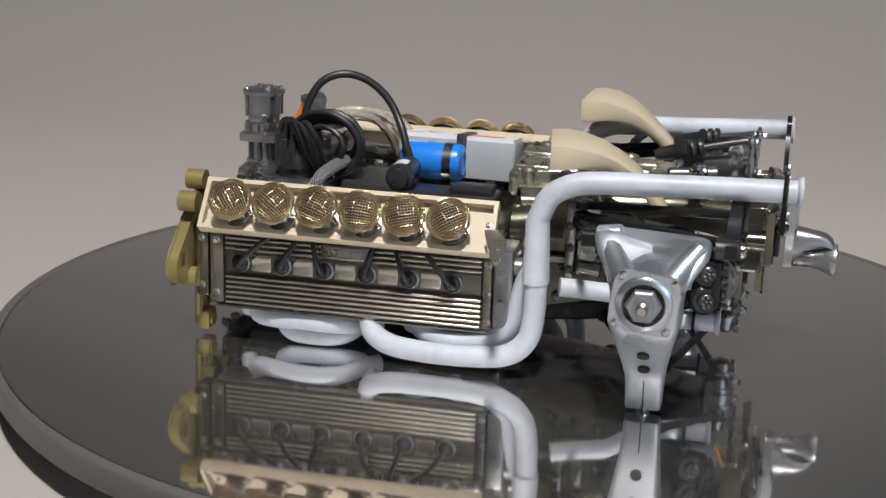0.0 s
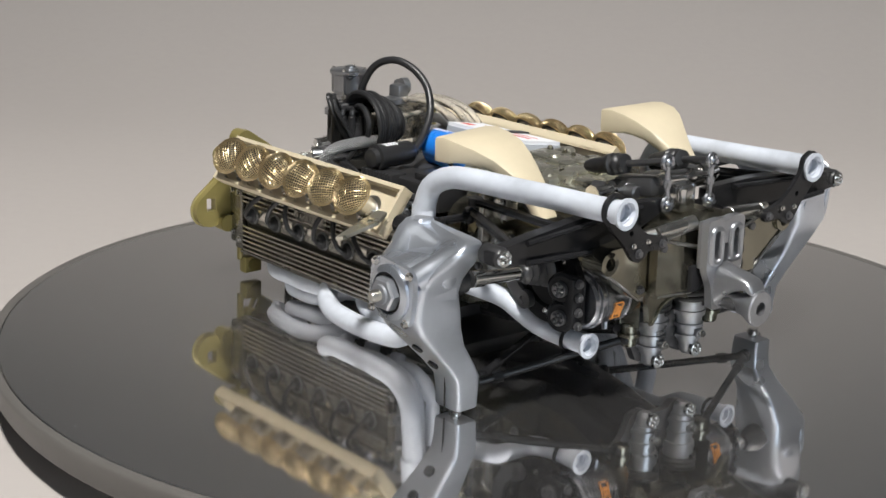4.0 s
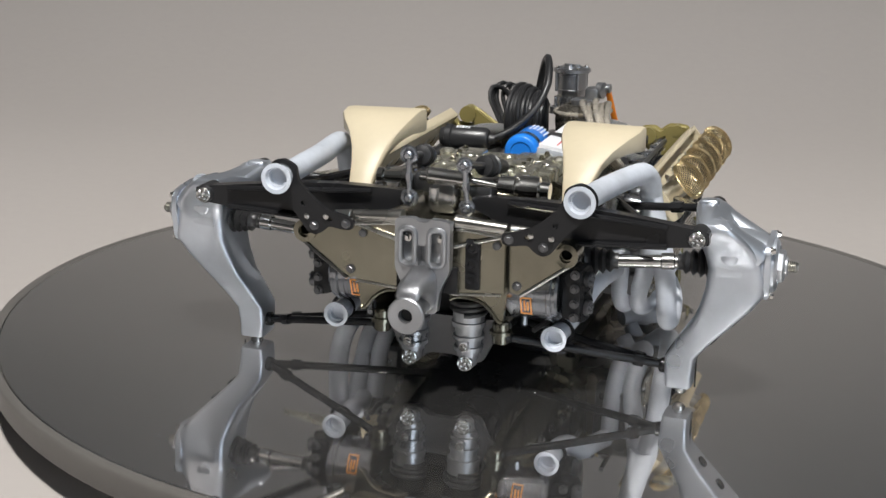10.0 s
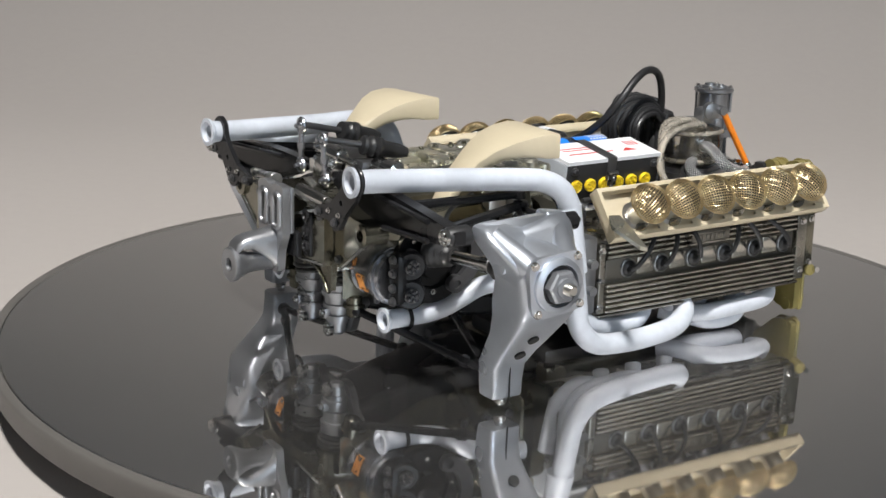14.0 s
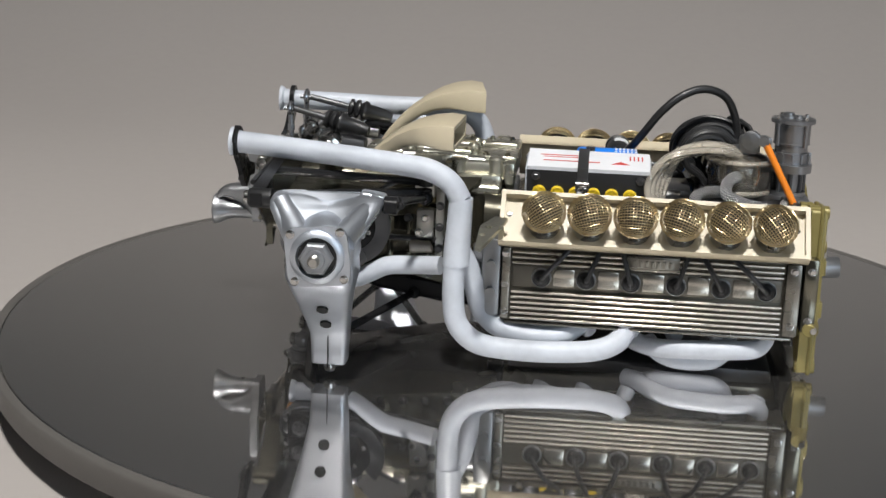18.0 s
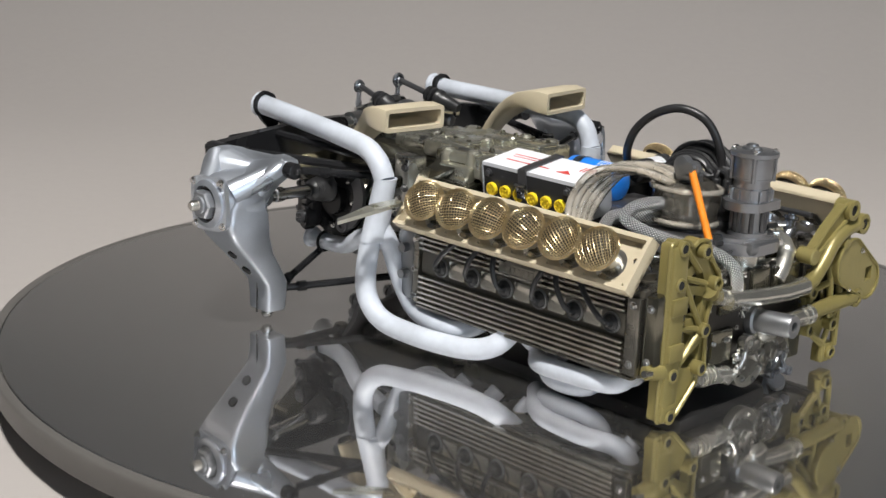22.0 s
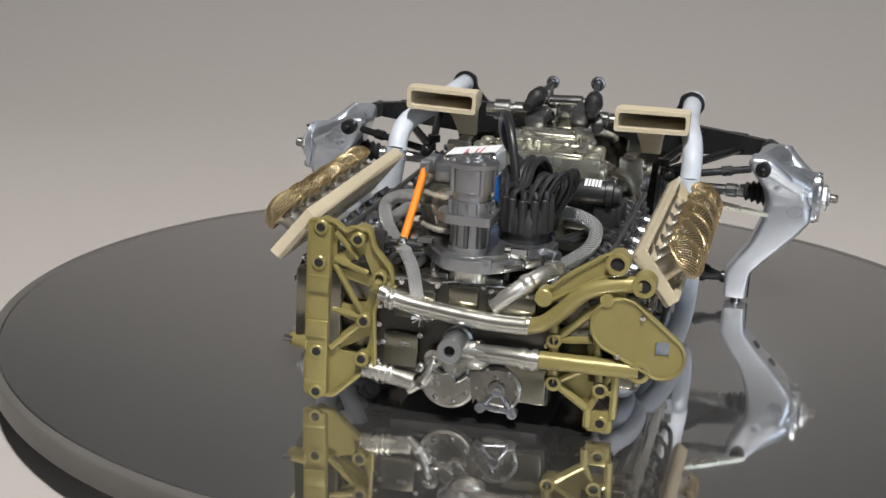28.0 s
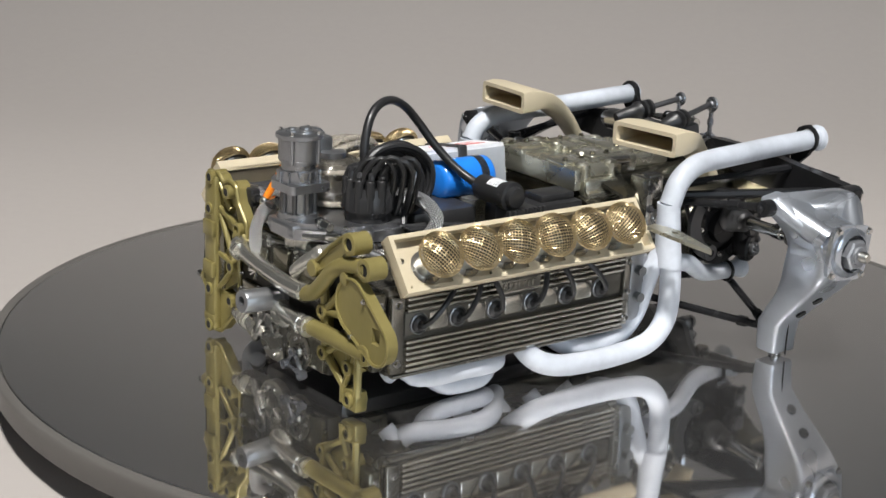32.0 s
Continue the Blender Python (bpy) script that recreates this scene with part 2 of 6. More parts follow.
def rounded(points, r, n=4):
    """Rounds the corners of a flat outline."""
    out, m = [], len(points)
    for i in range(m):
        a, b, c = (Vector(points[(i + k - 1) % m]) for k in range(3))
        la, lc = (a - b).length, (c - b).length
        q = min(r, 0.45 * la, 0.45 * lc)
        p0, p1 = b + (a - b) * (q / la), b + (c - b) * (q / lc)
        for k in range(n + 1):
            t = k / n
            out.append(tuple(p0 * (1 - t) ** 2 + b * (2 * t * (1 - t)) + p1 * t * t))
    return out


def to_axis(p, d, roll=0.0):
    """Pose that lays a piece's z axis along d at the point p (millimetres)."""
    q = Vector(d).normalized().to_track_quat("Z", "Y")
    return Matrix.Translation(Vector(p) * MM) @ q.to_matrix().to_4x4() @ Matrix.Rotation(roll, 4, "Z")


def bolt_mesh(name, r, h, material, n=6):
    bm = bm_new()
    lathe(bm, (0, 0, -0.2), (0, 0, 1), [(0, r * 1.35), (0.2 + h * 0.25, r * 1.35), (0.2 + h * 0.3, r)], 12)
    lathe(bm, (0, 0, h * 0.25), (0, 0, 1), [(0, r), (h * 0.6, r), (h * 0.75, r * 0.8)], n)
    return finish(bm, name, material)


def cross_bolt_mesh(name, r, h, material):
    """Round-headed screw with a star of lobes."""
    bm = bm_new()
    lathe(bm, (0, 0, -0.2), (0, 0, 1), [(0, r), (0.2 + h * 0.5, r), (0.2 + h * 0.6, r * 0.9), (0.2 + h * 0.45, r * 0.72)], 16)
    for k in range(5):
        a = 2 * math.pi * k / 5
        ball(bm, (r * 0.58 * math.cos(a), r * 0.58 * math.sin(a), h * 0.5), r * 0.3, 8)
    ball(bm, (0, 0, h * 0.5), r * 0.3, 8)
    return finish(bm, name, material)

# ---- room, table and backdrop ----
def structure(name, bm, material, label, category):
    ob = new(name, finish(bm, name, material, 30))
    return tagged(ob, label, category, kind="structure")


bm = bm_new()
box(bm, (0, -200, -830), (4400, 4400, 60), bevel=0)
structure("floor", bm, FLOORM, "brown wooden floor of the room", "floor")
bm = bm_new()
box(bm, (0, -200, 1760), (4400, 4400, 60), bevel=0)
structure("ceiling", bm, CEIL, "off-white painted ceiling", "ceiling")
for nm, c, sz in (("wall_north", (0, 1980, 465), (4240, 60, 2530)), ("wall_south", (0, -2380, 465), (4240, 60, 2530)),
                  ("wall_east", (2090, -200, 465), (60, 4300, 2530)), ("wall_west", (-2090, -200, 465), (60, 4300, 2530))):
    bm = bm_new()
    box(bm, c, sz, bevel=0)
    structure(nm, bm, WALL, "plain beige painted wall", "wall")

# unseen window frame added round the front fill lamp, and the downlight's housing
window = tagged(new("fill_lamp_window"), "unseen white window frame added around the fill lamp", "window", kind="structure")
for nm, c, sz in (("fill_lamp_frame", (950, -2340, 1260), (2180, 50, 60)), ("fill_lamp_sill", (950, -2325, 60), (2260, 90, 50)), ("fill_lamp_frame", (-110, -2340, 660), (60, 50, 1140)),
                  ("fill_lamp_frame", (2010, -2340, 660), (60, 50, 1140))):
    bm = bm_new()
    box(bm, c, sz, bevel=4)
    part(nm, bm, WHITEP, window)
bm = bm_new()
lathe(bm, (0, -880, 1692), (0, 0, 1), [(0, 95), (38, 95)], 40)
structure("trim_downlight", bm, WHITEP, "round white downlight housing on the ceiling", "ceiling light")

table = tagged(new("table"), "plain wooden table under the backdrop paper", "table")
bm = bm_new()
box(bm, (0, 150, -32), (1700, 1330, 36), bevel=4)
part("tabletop", bm, FLOORM, table)
for sx in (-1, 1):
    for yy in (-440, 740):
        bm = bm_new()
        box(bm, (sx * 780, yy, -425), (60, 60, 750), bevel=3)
        part("leg", bm, FLOORM, table)

# seamless paper: flat on the table, then swept up behind
bm = bm_new()
prof = [(-480, 0), (250, 0)]
R = 520
for k in range(1, 25):
    a = math.pi / 2 * k / 24
    prof.append((250 + R * math.sin(a), R - R * math.cos(a)))
prof.append((770, 1250))
xs = [-820 + 164 * k for k in range(11)]
grid = [[bm.verts.new((x, y, z - 11.5)) for (y, z) in prof] for x in xs]
back = [[bm.verts.new((x, y + (2 if z > 200 else 0), z - 13)) for (y, z) in prof] for x in xs]
n = len(prof)
for k in range(len(xs) - 1):
    for i in range(n - 1):
        bm.faces.new((grid[k][i], grid[k + 1][i], grid[k + 1][i + 1], grid[k][i + 1]))
        bm.faces.new((back[k][i + 1], back[k + 1][i + 1], back[k + 1][i], back[k][i]))
    bm.faces.new((grid[k][0], back[k][0], back[k + 1][0], grid[k + 1][0]))
    bm.faces.new((grid[k][-1], grid[k + 1][-1], back[k + 1][-1], back[k][-1]))
for k in (0, -1):
    for i in range(n - 1):
        bm.faces.new((grid[k][i], grid[k][i + 1], back[k][i + 1], back[k][i]))
backdrop = structure("backdrop", bm, PAPER, "seamless grey-beige paper sweep behind the turntable", "backdrop")

# ---- turntable ----
turntable = tagged(new("turntable"), "round smoked-mirror display turntable with a grey rim", "turntable")
bm = bm_new()
lathe(bm, (0, 0, -2.2), (0, 0, 1), [(0, 98.2), (2.05, 98.2), (2.2, 98.05)], 160)
part("mirror_top", bm, MIRROR, turntable, "smoked mirror glass disc, slightly dusty")
bm = bm_new()
u, v, d = frame_of((0, 0, 1))
rim_prof = [(98.35, -2.6), (98.35, -0.15), (98.6, 0.12), (98.9, 0.18), (99.9, 0.15), (100.2, -0.05), (100.35, -0.5), (100.3, -1.2),
            (100.0, -4.2), (99.6, -4.9), (98.4, -5.0)]
rings = [ring(bm, (0, 0, z), u, v, r, 160) for r, z in rim_prof]
for a, b in zip(rings, rings[1:] + rings[:1]):
    skin(bm, a, b)
part("rim", bm, RIM, turntable, "rounded grey plastic rim")
# base is out of sight; its black paints the shade below the rim
bm = bm_new()
lathe(bm, (0, 0, -11.5), (0, 0, 1), [(0, 58), (0.6, 60), (6, 60), (9, 74)], 96)
part("base", bm, SHADE_BLACK, turntable, "drive base, painted black for the shade under the rim")
dust_rng = random.Random(4)
bm = bm_new()
for k in range(46):
    a, rr = dust_rng.uniform(0, 6.283), 97 * math.sqrt(dust_rng.random())
    s = dust_rng.uniform(0.04, 0.11)
    ball(bm, (rr * math.cos(a), rr * math.sin(a), 0.02), s, 6, (1, 1, 0.35))
part("dust_specks", bm, WHITEP, turntable, "tiny white dust specks")["kind"] = "stuff"

# ---- the engine model ----
engine = tagged(new("model_engine"), "detailed scale model racing engine with gearbox and suspension on turntable", "model engine")
E = engine
BOLT = bolt_mesh("bolt", 0.55, 0.7, CHROME)
BOLT_S = bolt_mesh("small_bolt", 0.36, 0.5, CHROME)
BOLT_D = bolt_mesh("dark_bolt", 0.6, 0.7, DARKALU)
STAR = cross_bolt_mesh("star_screw", 1.35, 1.1, CHROME)
STAR_D = cross_bolt_mesh("dark_star_screw", 1.35, 1.1, DARKALU)


def bolts(me, places, d, parent, name="bolt"):
    for k, p in enumerate(places):
        piece(name, me, to_axis(p, d, 0.4 * k), parent)


def Y(s, pts):
    return [(p[0], s * p[1], p[2]) for p in pts]


# crankcase and heads
bm = bm_new()
box(bm, (-25, 0, 14.5), (52, 30, 18), bevel=1.2)
case = part("crankcase", bm, OLIVEMET, E, "smoked metallic crankcase")
bm = bm_new()
box(bm, (-25, 0, 5.0), (50, 26, 4.4), bevel=1.2)
part("sump_pan", bm, DARKALU, case, "dark flat sump pan")
for s in (1, -1):
    bm = bm_new()
    box(bm, (-25.2, s * 20, 15.5), (53, 13, 14.5), bevel=0.8)
    for k in range(6):
        cyl(bm, (-45.7 + 7.93 * k, s * 21, 22), (-45.7 + 7.93 * k, s * 21, 24), 2.2, n=14)
        cyl(bm, (-45.7 + 7.93 * k, s * 23, 10), (-45.7 + 7.93 * k, s * 23, 6.5), 2.0, n=12)
    head = part("cylinder_head", bm, GUN, E, "gunmetal cylinder head")
    bolts(BOLT_S, [(-49 + 7.93 * k, s * 17, 22.8) for k in range(7)], (0, 0, 1), head)

# finned cam covers with sunk plug wells
XP = [-45.7 + 7.93 * k for k in range(6)]
bmf = bm_new()
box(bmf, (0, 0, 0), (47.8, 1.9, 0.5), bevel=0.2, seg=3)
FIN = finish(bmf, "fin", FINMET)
bmf = bm_new()
box(bmf, (0, 0, 0), (3.9, 0.9, 3.3), bevel=0.3)
PAD = finish(bmf, "plug_pad", FINMET)
bmf = bm_new()
lathe(bmf, (0, 0, 0), (0, 0, 1), [(0, 1.85), (0.75, 1.8), (0.85, 1.62), (0.4, 1.5), (0.2, 1.4)], 20, cap=True)
WELL = finish(bmf, "plug_well", ALU)
bmf = bm_new()
lathe(bmf, (0, 0, 0), (0, 0, 1), [(0, 1.48), (0.4, 1.46), (0.65, 1.2), (0.8, 0.9), (1.2, 0.75)], 16)
ball(bmf, (0, 0, 1.15), 0.72, 10)
BOOT = finish(bmf, "plug_boot", RUBBER)
for s in (1, -1):
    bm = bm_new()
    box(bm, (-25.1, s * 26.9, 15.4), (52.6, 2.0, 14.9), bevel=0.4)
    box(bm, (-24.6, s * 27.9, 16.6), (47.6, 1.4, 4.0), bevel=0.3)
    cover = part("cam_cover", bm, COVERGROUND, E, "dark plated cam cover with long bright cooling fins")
    for c, size in (((-50.2, s * 28.3, 15.2), (2.6, 1.8, 13.2)), ((0.3, s * 28.2, 15.2), (1.4, 1.8, 13.2)), ((-25.1, s * 28.0, 22.7), (50.0, 1.6, 0.8)), ((-25.1, s * 28.0, 7.9), (51.0, 1.6, 0.6))):
        bm = bm_new()
        box(bm, c, size, bevel=0.25)
        part("cover_edge", bm, GUN, cover)
    for k in range(6):
        piece("fin", FIN, pose(-24.6 * MM, s * 28.55 * MM, (8.9 + 0.98 * k) * MM), cover)
    for k in range(3):
        piece("fin", FIN, pose(-24.6 * MM, s * 28.55 * MM, (19.2 + 0.98 * k) * MM), cover)
    for k, x in enumerate(XP):
        piece("plug_well", WELL, to_axis((x, s * 28.2, 16.5), (0, s, 0)), cover)
        piece("plug_boot", BOOT, to_axis((x, s * 28.7, 16.5), (0, s, 0)), cover)
        if k:
            piece("plug_pad", PAD, pose((x - 3.96) * MM, s * 28.5 * MM, 16.7 * MM), cover)
    # raised nameplate, its lettering as plain bars
    bm = bm_new()
    box(bm, (-25.5, s * 29.15, 20.6), (9.4, 0.9, 2.3), bevel=0.15)
    for k in range(7):
        box(bm, (-28.7 + 1.07 * k, s * 29.7, 20.4), (0.62, 0.35, 1.1), bevel=0.05)
    box(bm, (-25.5, s * 29.7, 21.35), (7.6, 0.35, 0.22), bevel=0.05)
    part("nameplate", bm, GUN, cover, "raised nameplate with worn plain bars")
    bolts(BOLT, [(x, s * 28.6, 22.9) for x in (-49, -36, -19, -4)] + [(-50.2, s * 29.1, z) for z in (10.5, 20.5)] + [(0.4, s * 28.9, z) for z in (10, 15, 20.5)], (0, s, 0), cover)
    # plug leads
    for x, dx in zip(XP, (7.0, 4.0, -2.0, 2.0, -2.6, -5.5)):
        bm = bm_new()
        tube(bm, [(x, s * 29.8, 16.6), (x + dx * 0.1, s * 31.0, 17.4), (x + dx * 0.5, s * 31.3, 20.2), (x + dx * 0.9, s * 30.0, 22.6), (x + dx, s * 28.6, 24.2)], 0.48, 8)
        part("plug_lead", bm, RUBBER, E)
    # end plates at the back of the head
    bm = bm_new()
    box(bm, (3.0, s * 24.6, 16.0), (3.4, 8.5, 14.5), bevel=0.6)
    cyl(bm, (4.5, s * 26.5, 11.5), (6.2, s * 26.5, 11.5), 2.2, n=16, bevel=0.3)
    cyl(bm, (4.5, s * 26.2, 19.8), (6.4, s * 26.2, 19.8), 1.8, n=16, bevel=0.3)
    cyl(bm, (3.0, s * 28.0, 13.5), (3.0, s * 30.2, 13.5), 0.9, n=12)
    cyl(bm, (3.0, s * 28.0, 18.5), (3.0, s * 30.2, 18.5), 0.9, n=12)
    hp = part("head_end_plate", bm, ALU, E)
    bolts(BOLT, [(4.9, s * 22, 21), (4.9, s * 22, 11), (4.9, s * 28, 15.8)], (1, 0, 0), hp)
    bm = bm_new()
    box(bm, (-53.3, s * 24.5, 16), (2.6, 8.0, 13.5), bevel=0.6)
    hp = part("head_front_plate", bm, OLIVEMET, E)
    bolts(BOLT, [(-53.3, s * 28.4, 11.5), (-53.3, s * 28.4, 20.5)], (0, s, 0), hp)

# intake trays with mesh-capped trumpets
DOME_R, DOME_A = 3.75, radians(104)


def on_dome(p, q, lift=0.0):
    """A flat net drawn over a ball."""
    r = math.hypot(p, q)
    phi = r / DOME_R
    k = (DOME_R + lift) * math.sin(phi) / r if r > 1e-6 else 0.0
    return (p * k, q * k, 0.7 * (DOME_R + lift) * math.cos(phi))


bmf = bm_new()
lim, step = DOME_R * DOME_A, 0.55
for fam in (0, 1):
    for i in range(-24, 25):
        a = i * step
        if abs(a) > lim - 0.3:
            continue
        m = int(math.sqrt(lim * lim - a * a) / step)
        pts = []
        for j in range(-m, m + 1):
            b = j * step
            px, py = (a, b) if fam == 0 else (b, a)
            pts.append(on_dome(0.8 * px - 0.6 * py, 0.6 * px + 0.8 * py, 0.12 * (1 if (j + i + fam) % 2 else -1)))
        tube(bmf, pts, 0.09 if fam == 0 else 0.06, 5, smooth=False, cap=False)
base_r, base_z = DOME_R * math.sin(DOME_A), 0.7 * DOME_R * math.cos(DOME_A)
tube(bmf, [(base_r * math.cos(t * math.pi / 12), base_r * math.sin(t * math.pi / 12), base_z) for t in range(25)], 0.16, 5, smooth=False, cap=False)
DOME = finish(bmf, "mesh_dome", BRASS, 60)
# dark inner cap, added to paint the shade seen through the mesh gaps
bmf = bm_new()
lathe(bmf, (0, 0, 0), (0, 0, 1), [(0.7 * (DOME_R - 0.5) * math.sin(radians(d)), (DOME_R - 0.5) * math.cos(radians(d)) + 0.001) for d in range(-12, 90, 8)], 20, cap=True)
DOME_SHADE = finish(bmf, "dome_shade", GAP_SHADE)
bmf = bm_new()
lathe(bmf, (0, 0, -5.7), (0, 0, 1), [(0, 2.9), (0.6, 2.9), (0.7, 2.0), (3.9, 2.0), (4.9, 2.4), (5.7, 3.1), (5.75, 3.0), (5.0, 2.2), (3.9, 1.7), (1.0, 1.6)], 20)
TRUMPET = finish(bmf, "intake_trumpet", SATIN)
for s in (1, -1):
    dv, dn = Vector((0, s * 0.62, -0.785)), Vector((0, s * 0.785, 0.62))
    o = Vector((0, s * 27.9, 32.0))

    def tp(x, v_, n_, o=o, dv=dv, dn=dn):
        return Vector((x, 0, 0)) + o + dv * v_ + dn * n_

    bm = bm_new()
    x0, x1, hgt, dep = -52.0, 1.7, 9.9, 2.4
    holes = [circle(x, 5.9, 2.0, 16) for x in XP]
    plate(bm, [(x0, 0), (x1, 0), (x1, hgt), (x0, hgt)], holes, lambda a, b, t, f=tp: f(a, b, -dep + t), 0.7)
    for (xa, va, xb, vb) in ((x0, 0, x1, 0.8), (x0, hgt - 0.7, x1, hgt), (x0, 0.8, x0 + 0.8, hgt - 0.7), (x1 - 0.8, 0.8, x1, hgt - 0.7)):
        sec = [tp(xa, va, -dep), tp(xb, va, -dep), tp(xb, vb, -dep), tp(xa, vb, -dep)]
        top = [tp(xa, va, 0.05), tp(xb, va, 0.05), tp(xb, vb, 0.05), tp(xa, vb, 0.05)]
        loft(bm, [sec, top])
    # scalloped lower lip between the trumpets
    for x in [XP[0] - 3.96 + 7.93 * k for k in range(7)]:
        loft(bm, [[tp(x - 1.1, 8.6, 0.0), tp(x + 1.1, 8.6, 0.0), tp(x + 1.1, hgt - 0.7, 0.0), tp(x - 1.1, hgt - 0.7, 0.0)],
                  [tp(x - 0.4, 8.9, -2.1), tp(x + 0.4, 8.9, -2.1), tp(x + 0.4, hgt - 0.7, -2.1), tp(x - 0.4, hgt - 0.7, -2.1)]])
    tray = part("intake_tray", bm, CREAM, E, "cream plastic intake tray with a raised lip")
    for k, x in enumerate(XP):
        m = to_axis(tp(x, 5.5, 3.3), dn, 0.3 * k)
        piece("mesh_dome", DOME, m, tray)["label"] = "woven brass wire dome"
        piece("dome_shade", DOME_SHADE, m, tray)
        piece("intake_trumpet", TRUMPET, to_axis(tp(x, 5.6, 3.4), dn), tray)
    bolts(BOLT_S, [tp(x0 + 2.0, 4, -1.7), tp(x1 - 1.6, 4, -1.7)], dn, tray)
    # chrome throttle bodies and linkage behind the tray
    for k, x in enumerate(XP):
        bm = bm_new()
        tube(bm, [tp(x, 5.9, -4.0), tp(x, 5.9, -5.8), (x, s * 22.2, 24.5), (x, s * 21.2, 22.6)], 1.7, 12)
        if s < 0:
            for dx, yy, top in ((0.0, 21.2, 28.2), (3.2, 18.8, 27.2)):
                lathe(bm, (x + dx, -yy, 23.0), (0, -0.25, 0.97), [(0, 1.1), (top - 24.4, 1.1), (top - 24.2, 1.45), (top - 23.6, 1.45), (top - 23.5, 0.8), (top - 22.6, 0.7)], 14)
            cyl(bm, (x, -20.8, 26.2), (x + 3.2, -19.0, 25.8), 0.5, n=8)
        else:
            for dx, yy, top in ((0.0, 21.0, 28.4), (3.4, 18.4, 27.4)):
                lathe(bm, (x + dx, yy, 23.0), (0, 0, 1), [(0, 1.0), (top - 24.2, 1.0), (top - 24.0, 1.5), (top - 23.3, 1.5), (top - 23.1, 1.2), (top - 23.0, 0.5)], 16)
            cyl(bm, (x, 20.6, 26.4), (x + 3.4, 18.8, 26.0), 0.5, n=8)
        part("throttle_body", bm, CALIPER, E)
    bm = bm_new()
    cyl(bm, (-50, s * 22.0, 28.4), (0, s * 22.0, 28.4), 0.5, n=10)
    part("throttle_shaft", bm, DARKALU, E)
    # pointed tab at the back end of the tray
    droop = 0.22 if s > 0 else 0.16
    bm = bm_new()
    tip = [(0.2, 33.0), (2.4, 32.6), (4.7, 36.5), (4.9, 44.4), (4.0, 45.2), (1.9, 39.0)]
    plate(bm, [(a, s * b) for a, b in tip], [[(a, s * b) for a, b in circle(3.2, 37.0, 0.6, 10)], [(a, s * b) for a, b in circle(4.0, 40.0, 0.6, 10)]],
          lambda a, b, t, droop=droop: (a, b, 27.6 - droop * (abs(b) - 32) + t), 0.7)
    part("mounting_tab", bm, COVERMET, E)

# ---- exhausts ----
def pipe_end(bm, c, d, r):
    """Flared open mouth."""
    d = Vector(d).normalized()
    lathe(bm, Vector(c) - d * 1.2, d, [(0, r), (0.7, r), (1.1, r * 1.24), (1.7, r * 1.3), (1.75, r * 0.95), (0.6, r * 0.78), (-2.6, r * 0.76)], 24)


